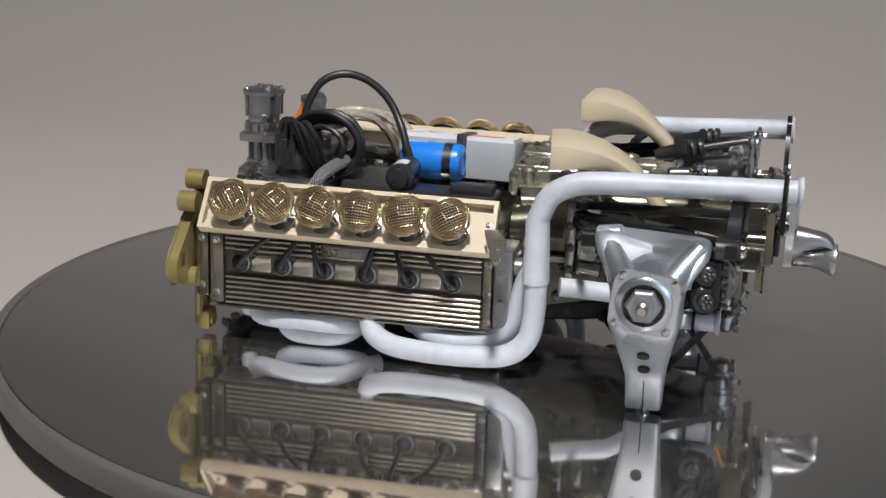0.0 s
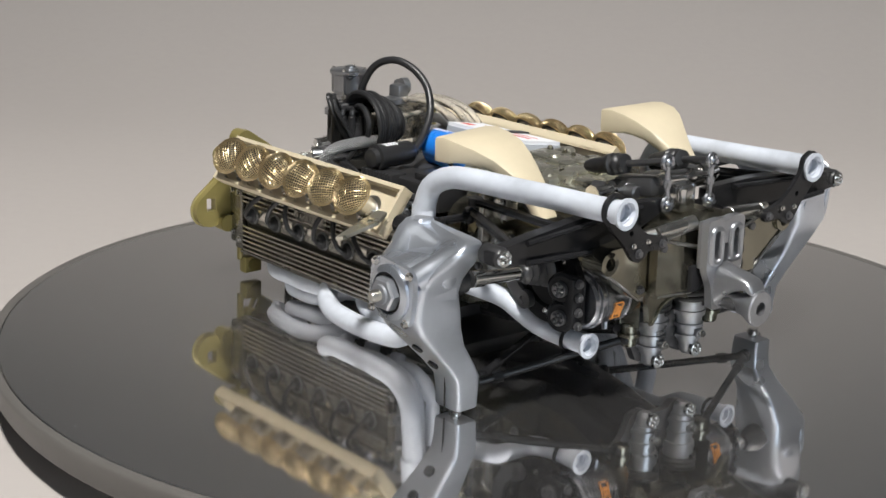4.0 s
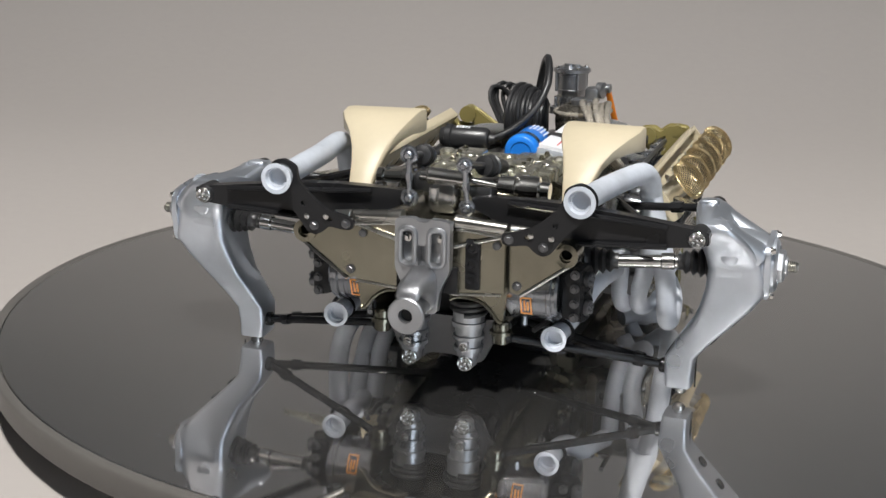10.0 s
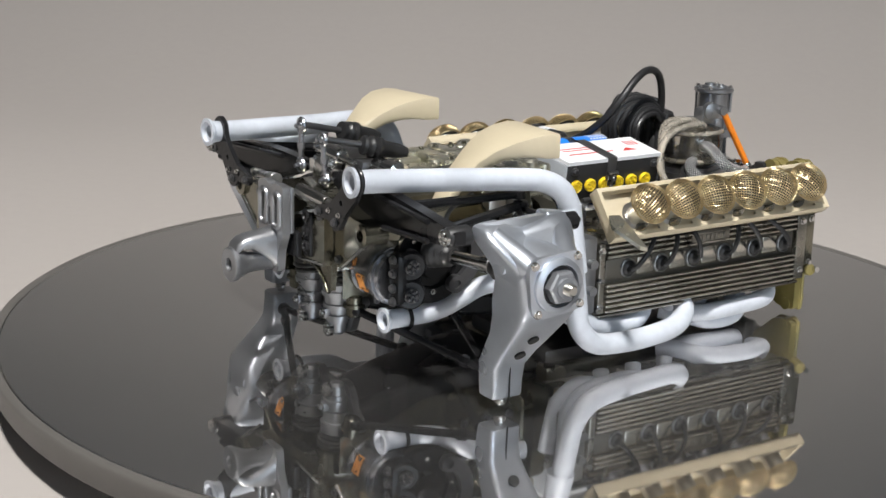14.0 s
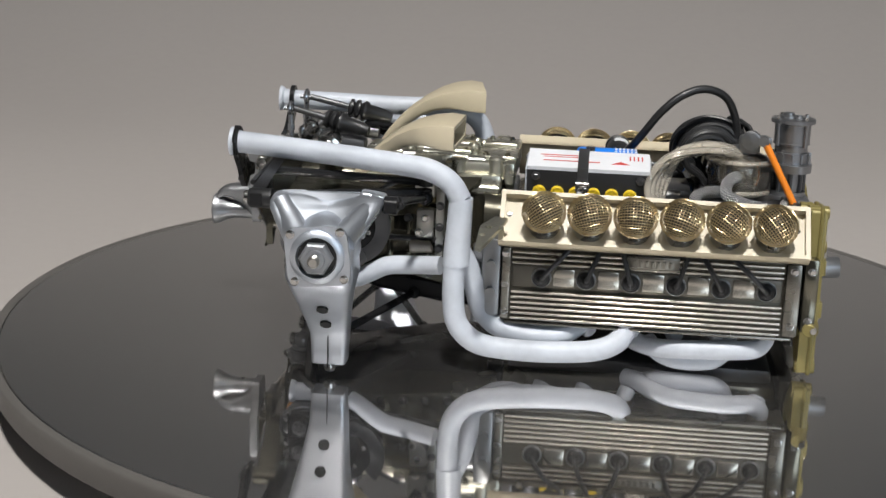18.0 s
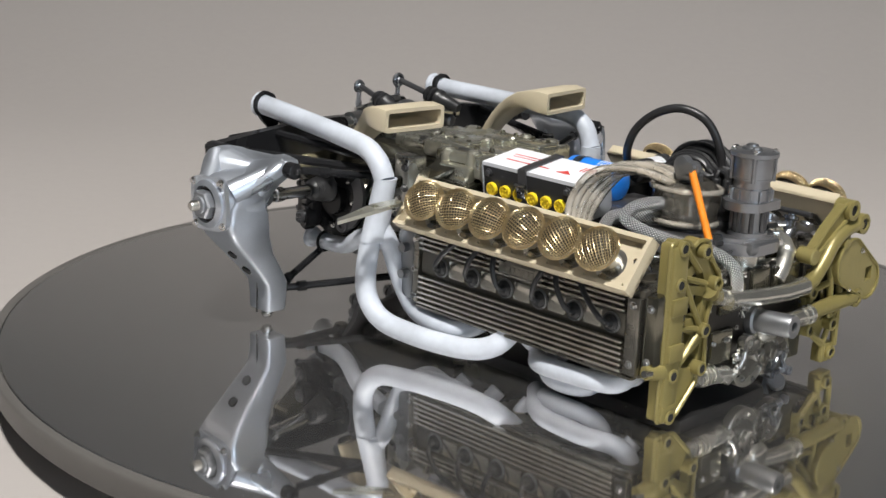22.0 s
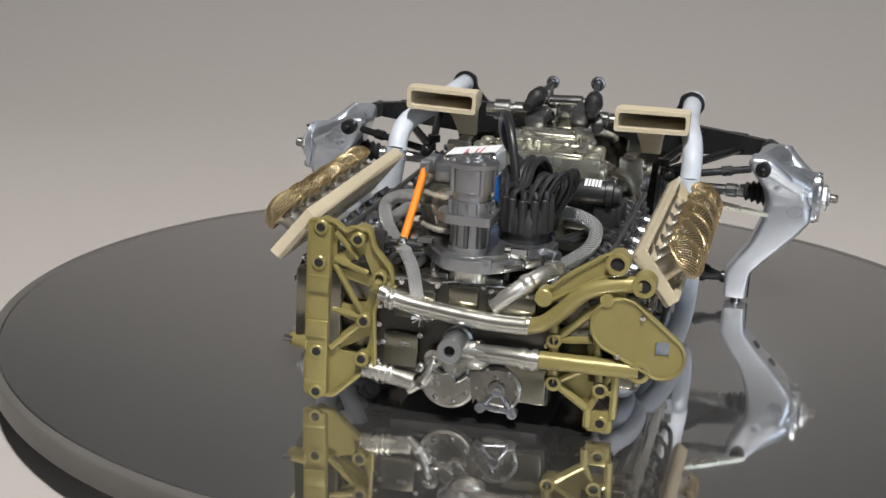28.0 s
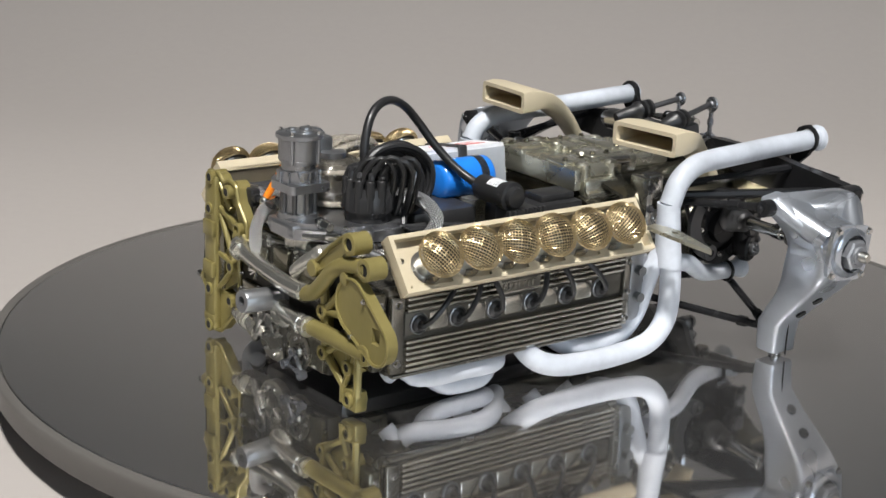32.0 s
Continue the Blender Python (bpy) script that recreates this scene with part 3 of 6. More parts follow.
# the right bank leans out further than the left
LEAN = {1: 2.2, -1: 0.8}
for s in (1, -1):
    q = LEAN[s] - 0.2
    bm = bm_new()
    end, sag = (50.6, 0.8) if s > 0 else (52.4, -0.6)
    tube(bm, Y(s, [(end - 0.2, 25.5, 37.5), (46, 25.8, 37.3), (38, 26.3, 37.0 - 0.3 * sag), (28.3, 27.1, 36.6 - 0.6 * sag), (19.5, 28.2, 36.3 - sag), (14.5, 29.0, 35.7 - sag), (10.8, 29.5, 33.6 - 0.8 * sag), (8.9, 29.6, 30.0)]), 1.98, 20, hollow=4.0)
    pipe_end(bm, (end, s * 25.5, 37.5), (1, -0.04 * s, 0.01), 2.02)
    part("tail_pipe", bm, WHITE, E, "white painted tail pipe, greyed by handling")
    bm = bm_new()
    secs = []
    for t in range(8):
        k = t / 7
        cx, cy, cz = 8.8 + 0.3 * k, s * (29.4 + LEAN[s] * k), 30.4 - 11.6 * k
        rx, ry = 2.12 + 0.3 * k, 2.12 + 0.7 * k ** 1.5
        secs.append([(cx + rx * math.cos(a), cy + ry * math.sin(a), cz) for a in [2 * math.pi * j / 20 for j in range(20)]])
    loft(bm, secs)
    part("collector", bm, WHITE, E, "white painted two-into-one collector")
    paths = [
        ([(9.3, 30.1 + q, 19.6), (9.2, 30.4 + 1.4 * q, 13), (8.2, 30.4 + 1.5 * q, 8.2), (4.4, 30.4 + 1.4 * q, 4.9), (-3, 30.4 + 1.1 * q, 3.9), (-11, 30.4 + 0.6 * q, 3.8), (-17, 30.0 + 0.2 * q, 4.3), (-20.6, 28.6, 5.8), (-21.8, 26.0, 8.2), (-21.8, 23.5, 9.5)], 1.95),
        ([(8.8, 28.4 + q, 21.5), (7.0, 27.8 + 0.8 * q, 18.0), (5.8, 27.4 + 0.5 * q, 13.5), (4.6, 27.3, 9.4), (1.4, 27.3, 6.4), (-4, 27.5, 5.2), (-9.5, 27.0, 5.4), (-13, 25.4, 7.0), (-13.9, 23.2, 9.5)], 1.8),
        ([(7.0, 24.2, 18.0), (6.0, 24.0, 13.0), (4.8, 24.0, 8.8), (1.0, 24.0, 6.2), (-3.0, 24.2, 6.4), (-5.4, 23.6, 8.6), (-6.0, 22.5, 10.5)], 1.7)] + ([
        ([(-22.5, 19.5, 3.6), (-24.6, 21.8, 3.3), (-27.4, 25.0, 3.7), (-31, 26.7, 4.2), (-36, 27.0, 4.5), (-41, 26.9, 4.7), (-45.2, 25.6, 5.0), (-47.0, 23.6, 7.0), (-46.6, 22.0, 10)], 1.72),
        ([(-26, 20.5, 3.6), (-28, 23.2, 2.2), (-31, 24.9, 1.6), (-35, 25.2, 1.6), (-38.4, 24.4, 2.2), (-40.3, 22.6, 4.6), (-40, 21, 9)], 1.62),
    ] if s > 0 else [
        ([(-21.5, 19.8, 4.4), (-24.0, 22.3, 4.6), (-26.4, 25.4, 5.3), (-30, 26.9, 5.7), (-35, 26.9, 5.8), (-40, 26.3, 5.5), (-43.4, 24.9, 5.6), (-44.6, 23.0, 7.4), (-44, 21.5, 10)], 1.7),
        ([(-24.6, 20.6, 4.2), (-26.6, 23.2, 2.9), (-29.5, 24.8, 2.4), (-34, 25.2, 2.4), (-37.4, 24.8, 2.9), (-39.4, 22.8, 5.0), (-39, 21, 9)], 1.62),
    ])
    # short stubs down from the ports
    for x in XP:
        bm = bm_new()
        tube(bm, Y(s, [(x, 23.0, 9.5), (x, 23.2, 7.5), (x - 1, 21.5, 5.2)]), 1.6, 14)
        part("exhaust_stub", bm, WHITE, E, "short white exhaust stub")
    for pts, r in paths:
        bm = bm_new()
        tube(bm, Y(s, pts), r, 18)
        part("exhaust_header", bm, WHITE, E, "white painted exhaust header")
    # short lower pipes
    bm = bm_new()
    tube(bm, Y(s, [(40.2, 19.7, 11.0), (34, 19.8, 11.0), (29, 20.4, 11.8), (25.5, 21.4, 13.6), (22.5, 22.2, 15.2), (18, 23.0, 15.8), (12.5, 24.4, 16.4)]), 1.7, 18, hollow=3.0)
    pipe_end(bm, (40.4, s * 19.7, 11.0), (1, 0, 0), 1.72)
    part("lower_pipe", bm, WHITE, E, "short white pipe under the gearbox")
    bm = bm_new()
    tube(bm, [(36.3, s * 20 + 2.0 * math.cos(a), 11 + 2.0 * math.sin(a)) for a in [2 * math.pi * k / 20 for k in range(21)]], 0.34, 6, smooth=False, cap=False)
    cyl(bm, (36.3, s * 20, 13.0), (36.3, s * 19, 16.5), 0.4, n=8)
    part("pipe_clamp", bm, SATINBLACK, E)
    # black hanger that carries the tail pipe
    bm = bm_new()
    out = rounded([(28.2, 38.4), (26.4, 34.6), (23.4, 31.8), (20.9, 28.4), (19.6, 27.9), (18.2, 28.5), (17.2, 29.6), (14.4, 29.2), (12.9, 29.3), (12.6, 31.2), (14.5, 31.6), (17.6, 32.4), (20.2, 34.4), (22.6, 37.0), (22.9, 39.4), (25.5, 40.6)], 0.9)
    plate(bm, [(s * a, b) for a, b in out], [[(s * a, b) for a, b in circle(25.5, 37.6, 2.05, 20)], [(s * a, b) for a, b in circle(17.0, 30.8, 0.5, 8)], [(s * a, b) for a, b in circle(21.6, 33.2, 0.5, 8)]],
          lambda a, b, t: (49.6 + t, a, b), 0.9)
    tube(bm, [(50.0, s * 25.5 + 2.35 * math.cos(a), 37.6 + 2.35 * math.sin(a)) for a in [2 * math.pi * k / 24 for k in range(25)]], 0.42, 8, smooth=False, cap=False)
    hg = part("pipe_hanger", bm, SATINBLACK, E, "black bracket with a ring round the tail pipe")
    bolts(BOLT_D, [(50.5, s * 19.7, 29.5), (50.5, s * 14.0, 30.3)], (1, 0, 0), hg)
    bolts(BOLT_S, [(50.5, s * 17.6, 31.2), (50.5, s * 21.0, 31.0)], (1, 0, 0), hg)

# ---- uprights ----
def upright(s):
    bm = bm_new()
    # z, centre x, centre y, half x, half y, lean of y with x, groove in the outer face
    rows = [(2.0, 29.9, 39.8, 2.9, 2.1, 0, 0), (2.3, 29.9, 39.8, 3.05, 2.3, 0, 0), (4.5, 29.9, 39.7, 3.1, 2.4, 0, 0), (7.6, 29.9, 39.9, 3.3, 2.6, 0, 0),
            (10.5, 29.9, 42.0, 3.7, 2.9, 0, 0), (14.0, 29.9, 44.9, 4.3, 3.4, 0, 0), (17.5, 29.9, 47.2, 5.0, 4.4, 0, 0), (20.5, 29.9, 48.6, 5.8, 5.0, 0, 0),
            (24.0, 29.9, 48.6, 5.7, 4.8, 0, 0), (26.0, 30.0, 48.0, 6.0, 4.8, 0.04, 0.3), (28.0, 30.1, 46.9, 7.1, 4.6, 0.09, 1.2), (29.6, 30.0, 45.7, 8.3, 4.2, 0.12, 2.1),
            (31.0, 30.0, 44.7, 9.2, 3.7, 0.14, 2.7), (32.0, 29.9, 44.1, 9.45, 3.2, 0.15, 2.8), (32.8, 29.9, 43.7, 9.1, 2.5, 0.15, 2.3), (33.15, 29.9, 43.5, 8.3, 1.6, 0.15, 1.4)]
    secs = []
    for z, cx, cy, hx, hy, lean, groove in rows:
        sec = []
        blunt = 0.27 if z < 24 else 0.36
        for k in range(36):
            a = 2 * math.pi * k / 36
            ca, sa = math.cos(a), math.sin(a)
            px = hx * math.copysign(abs(ca) ** blunt, ca)
            py = hy * math.copysign(abs(sa) ** blunt, sa)
            g = groove * max(0.0, 1.0 - abs(px + 0.6) / 6.2)
            if py > 0:
                py -= g
            zz = z - (1.7 * (z - 28.6) / 4.7 * max(0.0, 1.0 - abs(px + 0.6) / 5.0) if z > 28.6 else 0)
            sec.append((cx + px, s * (cy + py + lean * px), zz))
        secs.append(sec)
    loft(bm, secs)
    lathe(bm, (29.9, s * 45.5, 24.6), (0, s, 0), [(0, 5.9), (4.0, 5.8), (6.5, 5.3), (7.9, 4.9)], 32)
    # ribs from the hub to the two ears
    for ex, ey in ((37.6, 46.6), (22.0, 42.5)):
        tube(bm, Y(s, [(30 + (ex - 30) * 0.45, 51.5, 26.8), (30 + (ex - 30) * 0.75, 0.5 * (50.5 + ey), 29.6), (ex, ey, 32.0)]), 2.5, 12, r_end=1.7)
    body = part("upright", bm, SILVER, E, "satin silver cast wheel upright", angle=40)
    bm = bm_new()
    sq = rounded([(29.9 + 5.9 * math.cos(math.radians(45 + 90 * k - 6)) * 1.26, 24.6 + 5.9 * math.sin(math.radians(45 + 90 * k - 6)) * 1.2) for k in range(4)], 2.6, 5)
    plate(bm, sq, [circle(29.9, 24.6, 3.2, 24)], lambda a, b, t: (a, s * (53.2 + t), b), 0.9)
    lathe(bm, (29.9, s * 53.9, 24.6), (0, s, 0), [(0, 4.6), (0.7, 4.5), (1.0, 4.1), (1.15, 3.45), (0.2, 3.3)], 28)
    part("hub_flange", bm, SILVER, body, "square bolted hub flange")
    for k in range(4):
        a = math.radians(45 + 90 * k - 6)
        piece("bolt", BOLT, to_axis((29.9 + 5.2 * math.cos(a) * 1.12, s * 54.1, 24.6 + 5.2 * math.sin(a) * 1.08), (0, s, 0)), body)
    # black ring painting the shaded recess round the hub nut
    bm = bm_new()
    lathe(bm, (29.9, s * 53.6, 24.6), (0, s, 0), [(0, 3.25), (0.7, 3.25), (0.7, 2.6)], 24)
    part("hub_recess_shade", bm, RUBBER, body)
    bm = bm_new()
    lathe(bm, (29.9, s * 53.9, 24.6), (0, s, 0), [(0, 2.85), (1.9, 2.85), (2.2, 2.5)], 6)
    lathe(bm, (29.9, s * 53.9, 24.6), (0, s, 0), [(2.1, 1.7), (2.6, 1.6), (2.7, 1.0)], 18)
    part("hub_nut", bm, BRIGHTEND, body, angle=30)
    bm = bm_new()
    prof = [(0, 1.0)]
    for k in range(7):
        prof += [(2.0 + 0.32 * k, 1.0), (2.16 + 0.32 * k, 0.82)]
    lathe(bm, (29.9, s * 53.9, 24.6), (0, s, 0), prof + [(4.3, 0.7)], 14)
    part("stub_axle", bm, SATIN, body)
    # raised lug on the front ear
    bm = bm_new()
    box(bm, (22.6, s * 42.2, 32.6), (4.4, 3.4, 1.5), rot=(0, -8, 0), bevel=0.6, seg=3)
    part("casting_lug", bm, SILVER, body)
    # near-black plugs paint the depth of two small holes
    for z, y in ((14.0, 48.6), (10.4, 45.2)):
        bm = bm_new()
        lathe(bm, (29.9, s * (y - 1.1), z + 0.8), (0, s * 0.72, -0.69), [(0, 1.0), (1.5, 1.0)], 14)
        part("drain_hole", bm, SHADE_BLACK, body)
    bm = bm_new()
    box(bm, (29.9, s * 42.35, 4.5), (0.16, 0.3, 6.0), bevel=0.05)
    part("casting_seam", bm, SHADE_BLACK, body)
    bm = bm_new()
    lathe(bm, (36.2, s * 47.6, 27.0), (1, 0, 0), [(-3, 1.5), (0.3, 1.45), (0.5, 1.1)], 18)
    lathe(bm, (23.8, s * 46.3, 27.2), (-1, 0, 0), [(-3, 1.2), (0.3, 1.1), (0.5, 0.8)], 16)
    part("casting_boss", bm, SILVER, body)
    bm = bm_new()
    lathe(bm, (29.9, s * 39.9, 0.25), (0, 0, 1), [(0, 0.8), (0.5, 1.15), (1.0, 1.15), (1.1, 0.8), (2.2, 0.8)], 12)
    part("foot_screw", bm, CHROME, body)


for s in (1, -1):
    upright(s)
    # wide upper arm: deep beam at the back, web and tube in front
    bm = bm_new()
    sec = []
    for y, zt, zb, w in ((45.0, 32.4, 30.4, 2.0), (42.4, 32.9, 29.9, 2.4), (36.0, 33.7, 29.2, 2.2), (24.0, 35.0, 28.3, 2.0), (18.0, 35.3, 28.6, 2.0), (9.0, 35.2, 31.6, 2.0), (5.5, 34.9, 33.1, 1.6)):
        sec.append([(42.3 - w / 2, s * y, zb), (42.3 + w / 2, s * y, zb), (42.3 + w / 2, s * y, zt), (42.3 - w / 2, s * y, zt)])
    loft(bm, sec)
    arm = part("upper_arm", bm, SATINBLACK, E, "satin black box-section upper suspension arm", angle=30)
    bm = bm_new()
    for (ya, yb, za, zb) in ((12.0, 38.5, 34.6, 33.0), (21.0, 38.5, 28.8, 29.8)):
        tube(bm, [(43.9, s * ya, za), (44.2, s * yb, zb)], 0.5, 8)
    part("flange_edge", bm, SATINBLACK, arm)
    # two slim bars run forward from the beam to a common pivot
    for p0, p1, r0 in (((42.0, 29.0, 33.4), (15.8, 23.6, 31.6), 0.8), ((42.0, 37.5, 30.6), (15.8, 24.4, 29.8), 0.9)):
        bm = bm_new()
        cyl(bm, (p0[0], s * p0[1], p0[2]), (p1[0], s * p1[1], p1[2]), r0, n=8, bevel=0.1)
        lathe(bm, (p1[0], s * p1[1], p1[2]), (0, 0, 1), [(-0.7, 1.3), (0.7, 1.3)], 14)
        part("forward_bar", bm, SATINBLACK, arm)
    bm = bm_new()
    lathe(bm, (40.8, s * 43.2, 31.4), (1, 0, 0), [(-1, 1.7), (2.6, 1.7), (3.0, 1.4)], 18)
    part("arm_bush", bm, RUBBER, arm)
    piece("star_screw", STAR, to_axis((43.8, s * 43.2, 31.4), (1, 0, 0)), arm)
    # forward link with rod ends
    bm = bm_new()
    cyl(bm, (20.2, s * 40.5, 31.0), (15.6, s * 25.0, 29.0), 0.75, n=12)
    cyl(bm, (19.2, s * 37.0, 30.6), (18.6, s * 35.0, 30.3), 1.05, n=6)
    lathe(bm, (19.6, s * 43.0, 31.4), (1, 0, 0), [(-1.5, 1.0), (-1.2, 1.55), (0.9, 1.55), (1.4, 1.1), (2.6, 1.1)], 16)
    ball(bm, (17.9, s * 43.0, 31.4), 0.75, 12)
    ball(bm, (15.6, s * 25.0, 29.0), 1.4, 12)
    part("radius_link", bm, SATINBLACK, E, "black link with rod ends")
    # drive shaft with rubber boots
    bm = bm_new()
    cyl(bm, (30.6, s * 41, 24.0), (32.8, s * 24, 23.2), 1.15, n=16)
    cyl(bm, (31.0, s * 38.0, 23.9), (31.3, s * 35.6, 23.8), 1.45, n=16, bevel=0.2)
    shaft = part("drive_shaft", bm, CHROME, E, "bright steel drive shaft")
    for p, d in (((30.6, s * 44.0, 24.2), (0.12, -s, -0.04)), ((32.9, s * 23.0, 23.2), (-0.12, s, 0.04))):
        bm = bm_new()
        prof = [(0, 3.0)]
        for k in range(4):
            prof += [(0.5 + 1.25 * k, 2.9 - 0.28 * k), (1.0 + 1.25 * k, 1.9 - 0.18 * k)]
        lathe(bm, p, d, prof + [(5.6, 1.4)], 20)
        part("shaft_boot", bm, RUBBER, shaft, "ribbed black rubber boot", angle=60)
    # dark crescent behind the brake disc
    bm = bm_new()
    outer = [(29.6 + 7.4 * math.cos(radians(d)), 22.4 + 7.4 * math.sin(radians(d))) for d in range(140, 262, 8)]
    inner = [(29.9 + 5.0 * math.cos(radians(d)), 22.4 + 5.0 * math.sin(radians(d))) for d in range(256, 139, -8)]
    plate(bm, outer + inner, [], lambda a, b, t, s=s: (a, s * (21.9 + t), b), 0.9)
    lathe(bm, (28.0, s * 21.8, 16.6), (0, s, 0), [(0, 1.6), (1.4, 1.6), (1.5, 0.8), (0.8, 0.7)], 16)
    part("caliper_bracket", bm, DARKALU, E, "dark crescent-shaped caliper bracket")
    # lower wishbone
    bm = bm_new()
    for inner in ((41.3, 11.5, 10.6), (19.0, 8.5, 6.4)):
        cyl(bm, (30.6, s * 37.2, 5.2), (inner[0], s * inner[1], inner[2]), 0.72, n=10)
        ball(bm, (inner[0], s * inner[1], inner[2]), 1.3, 10)
        q = Vector((30.6, 37.2, 5.2)).lerp(Vector(inner), 0.14)
        q2 = Vector((30.6, 37.2, 5.2)).lerp(Vector(inner), 0.2)
        cyl(bm, (q.x, s * q.y, q.z), (q2.x, s * q2.y, q2.z), 1.05, n=6)
    cyl(bm, (30.6, s * 39.0, 5.0), (30.8, s * 36.2, 5.3), 1.3, n=12, bevel=0.3)
    part("lower_wishbone", bm, SATINBLACK, E, "thin black lower wishbone")
    # brake disc, caliper and their screws
    bm = bm_new()
    lathe(bm, (32.0, s * 20.2, 21.0), (0, s, 0), [(0, 7.6), (1.4, 7.6), (1.5, 5.0), (0.9, 4.6), (0.9, 3.2), (2.4, 3.0)], 40)
    disc = part("brake_disc", bm, SATINBLACK, E, "dark inboard brake disc")
    for k in range(8):
        a = 2 * math.pi * k / 8
        piece("bolt", BOLT_S, to_axis((32.0 + 5.6 * math.cos(a), s * 21.6, 21.0 + 5.6 * math.sin(a)), (0, s, 0)), disc)
    bm = bm_new()
    cyl(bm, (38.2, s * 11.6, 18.6), (38.2, s * 20.4, 18.6), 4.8, n=30, bevel=0.4)
    cyl(bm, (38.2, s * 18.6, 18.6), (38.2, s * 19.4, 18.6), 5.2, n=30, bevel=0.15)
    cyl(bm, (38.2, s * 17.5, 18.6), (38.2, s * 17.8, 18.6), 4.95, n=30)
    cyl(bm, (38.8, s * 14.0, 14.6), (38.8, s * 14.0, 12.4), 0.6, n=8)
    cyl(bm, (38.2, s * 12.2, 18.6), (38.2, s * 12.8, 18.6), 5.05, n=30, bevel=0.1)
    cal = part("caliper", bm, CALIPER, E, "bright steel brake caliper cylinder")
    bm = bm_new()
    for dy, dz, w, h in ((0, 1.5, 1.9, 0.25), (0, -1.5, 1.9, 0.25), (-0.85, 0, 0.22, 3.0), (0.85, 0, 0.22, 3.0), (-0.25, 0.1, 0.3, 2.0), (0.3, 0, 0.3, 1.7)):
        zl = 16.9 + dz
        box(bm, (38.2 + math.sqrt(4.84 ** 2 - (zl - 18.6) ** 2), s * 15.2 + dy, zl), (0.2, w, h), rot=(0, math.degrees(math.asin((18.6 - zl) / 4.84)), 0), bevel=0.02)
    part("label", bm, LABEL, cal, "small orange label bars")
    bm = bm_new()
    box(bm, (38.2, s * 22.4, 19.0), (5.2, 3.6, 9.2), bevel=1.0)
    for z in (21.4, 16.4):
        lathe(bm, (37.6, s * 22.6, z), (0.35, s, 0), [(0, 2.7), (1.6, 2.7), (2.0, 2.3), (2.0, 1.6)], 20)
    cb = part("caliper_body", bm, SATINBLACK, cal)
    for p in ((38.3, 24.7, 21.4), (38.3, 24.7, 16.4)):
        piece("star_screw", STAR_D, to_axis((p[0], s * p[1], p[2]), (0.2, s, 0)), cal)
    for p in ((41.0, 23.0, 22.6), (41.0, 23.0, 20.2), (41.0, 23.0, 17.6), (41.0, 23.0, 15.2)):
        piece("bolt", BOLT_D, to_axis((p[0], s * p[1], p[2]), (1, 0, 0)), cal)

# ---- gearbox ----
bm = bm_new()


def gsec(x, w, zb, zt, k=0.45):
    pts = []
    for i in range(28):
        a = 2 * math.pi * i / 28
        ca, sa = math.cos(a), math.sin(a)
        pts.append((x, w * math.copysign(abs(ca) ** k, ca), 0.5 * (zb + zt) + 0.5 * (zt - zb) * math.copysign(abs(sa) ** k, sa)))
    return pts


loft(bm, [gsec(2.0, 18.5, 7, 29), gsec(5.5, 18, 7, 29.5), gsec(6.0, 15.5, 8, 30.6), gsec(9.5, 13.5, 8, 31.8), gsec(15, 12.4, 8, 31.8), gsec(24, 11, 9, 31.6), gsec(33, 10.5, 13, 31.8), gsec(40, 11.5, 17.5, 31.5), gsec(47.5, 12.8, 20.2, 31.2)])
part("gearbox_case", bm, OLIVEMET, E, "smoked metallic gearbox case")
# top cover with cast lumps
bm = bm_new()
box(bm, (7.5, 0, 33.8), (12.5, 24, 3.4), bevel=0.8)
box(bm, (16, 0, 34.4), (7.5, 19, 3.6), bevel=0.8)
box(bm, (25, 0, 33.8), (10.5, 15, 3.0), bevel=0.8)
for y in (-8.8, 8.8):
    cyl(bm, (3.2, y, 34.6), (18.5, y * 0.85, 35.6), 1.15, n=12, bevel=0.3)
for x, y, r, h in ((4, 11, 1.6, 36.4), (11, 11.2, 1.5, 36.0), (4, -11, 1.6, 36.4), (11, -11.2, 1.4, 36.2), (15, 4, 1.7, 37.2), (20, -5, 1.9, 37.0), (21, 4.5, 1.4, 36.8), (9, 2.5, 1.3, 37.2), (9, -5, 1.1, 36.8)):
    lathe(bm, (x, y, 33), (0, 0, 1), [(0, r), (h - 33.4, r), (h - 33, r * 0.7)], 14)
cyl(bm, (0.6, 9.5, 32.4), (2.2, 9.5, 32.4), 2.3, n=18, bevel=0.3)
cyl(bm, (0.6, -9.5, 32.4), (2.2, -9.5, 32.4), 2.0, n=18, bevel=0.3)
box(bm, (1.4, 0, 33.6), (1.8, 26, 4.2), bevel=0.5)
for sy in (1, -1):
    box(bm, (7.0, sy * 12.6, 31.8), (8.5, 2.4, 3.4), bevel=0.9)
    cyl(bm, (3.0, sy * 13.2, 30.4), (11.0, sy * 13.0, 30.6), 1.3, n=14, bevel=0.3)
bmesh.ops.translate(bm, vec=(0, 0, -1.9), verts=bm.verts)
tc = part("top_cover", bm, COVERMET, E, "smoked plated cover with cast bosses")
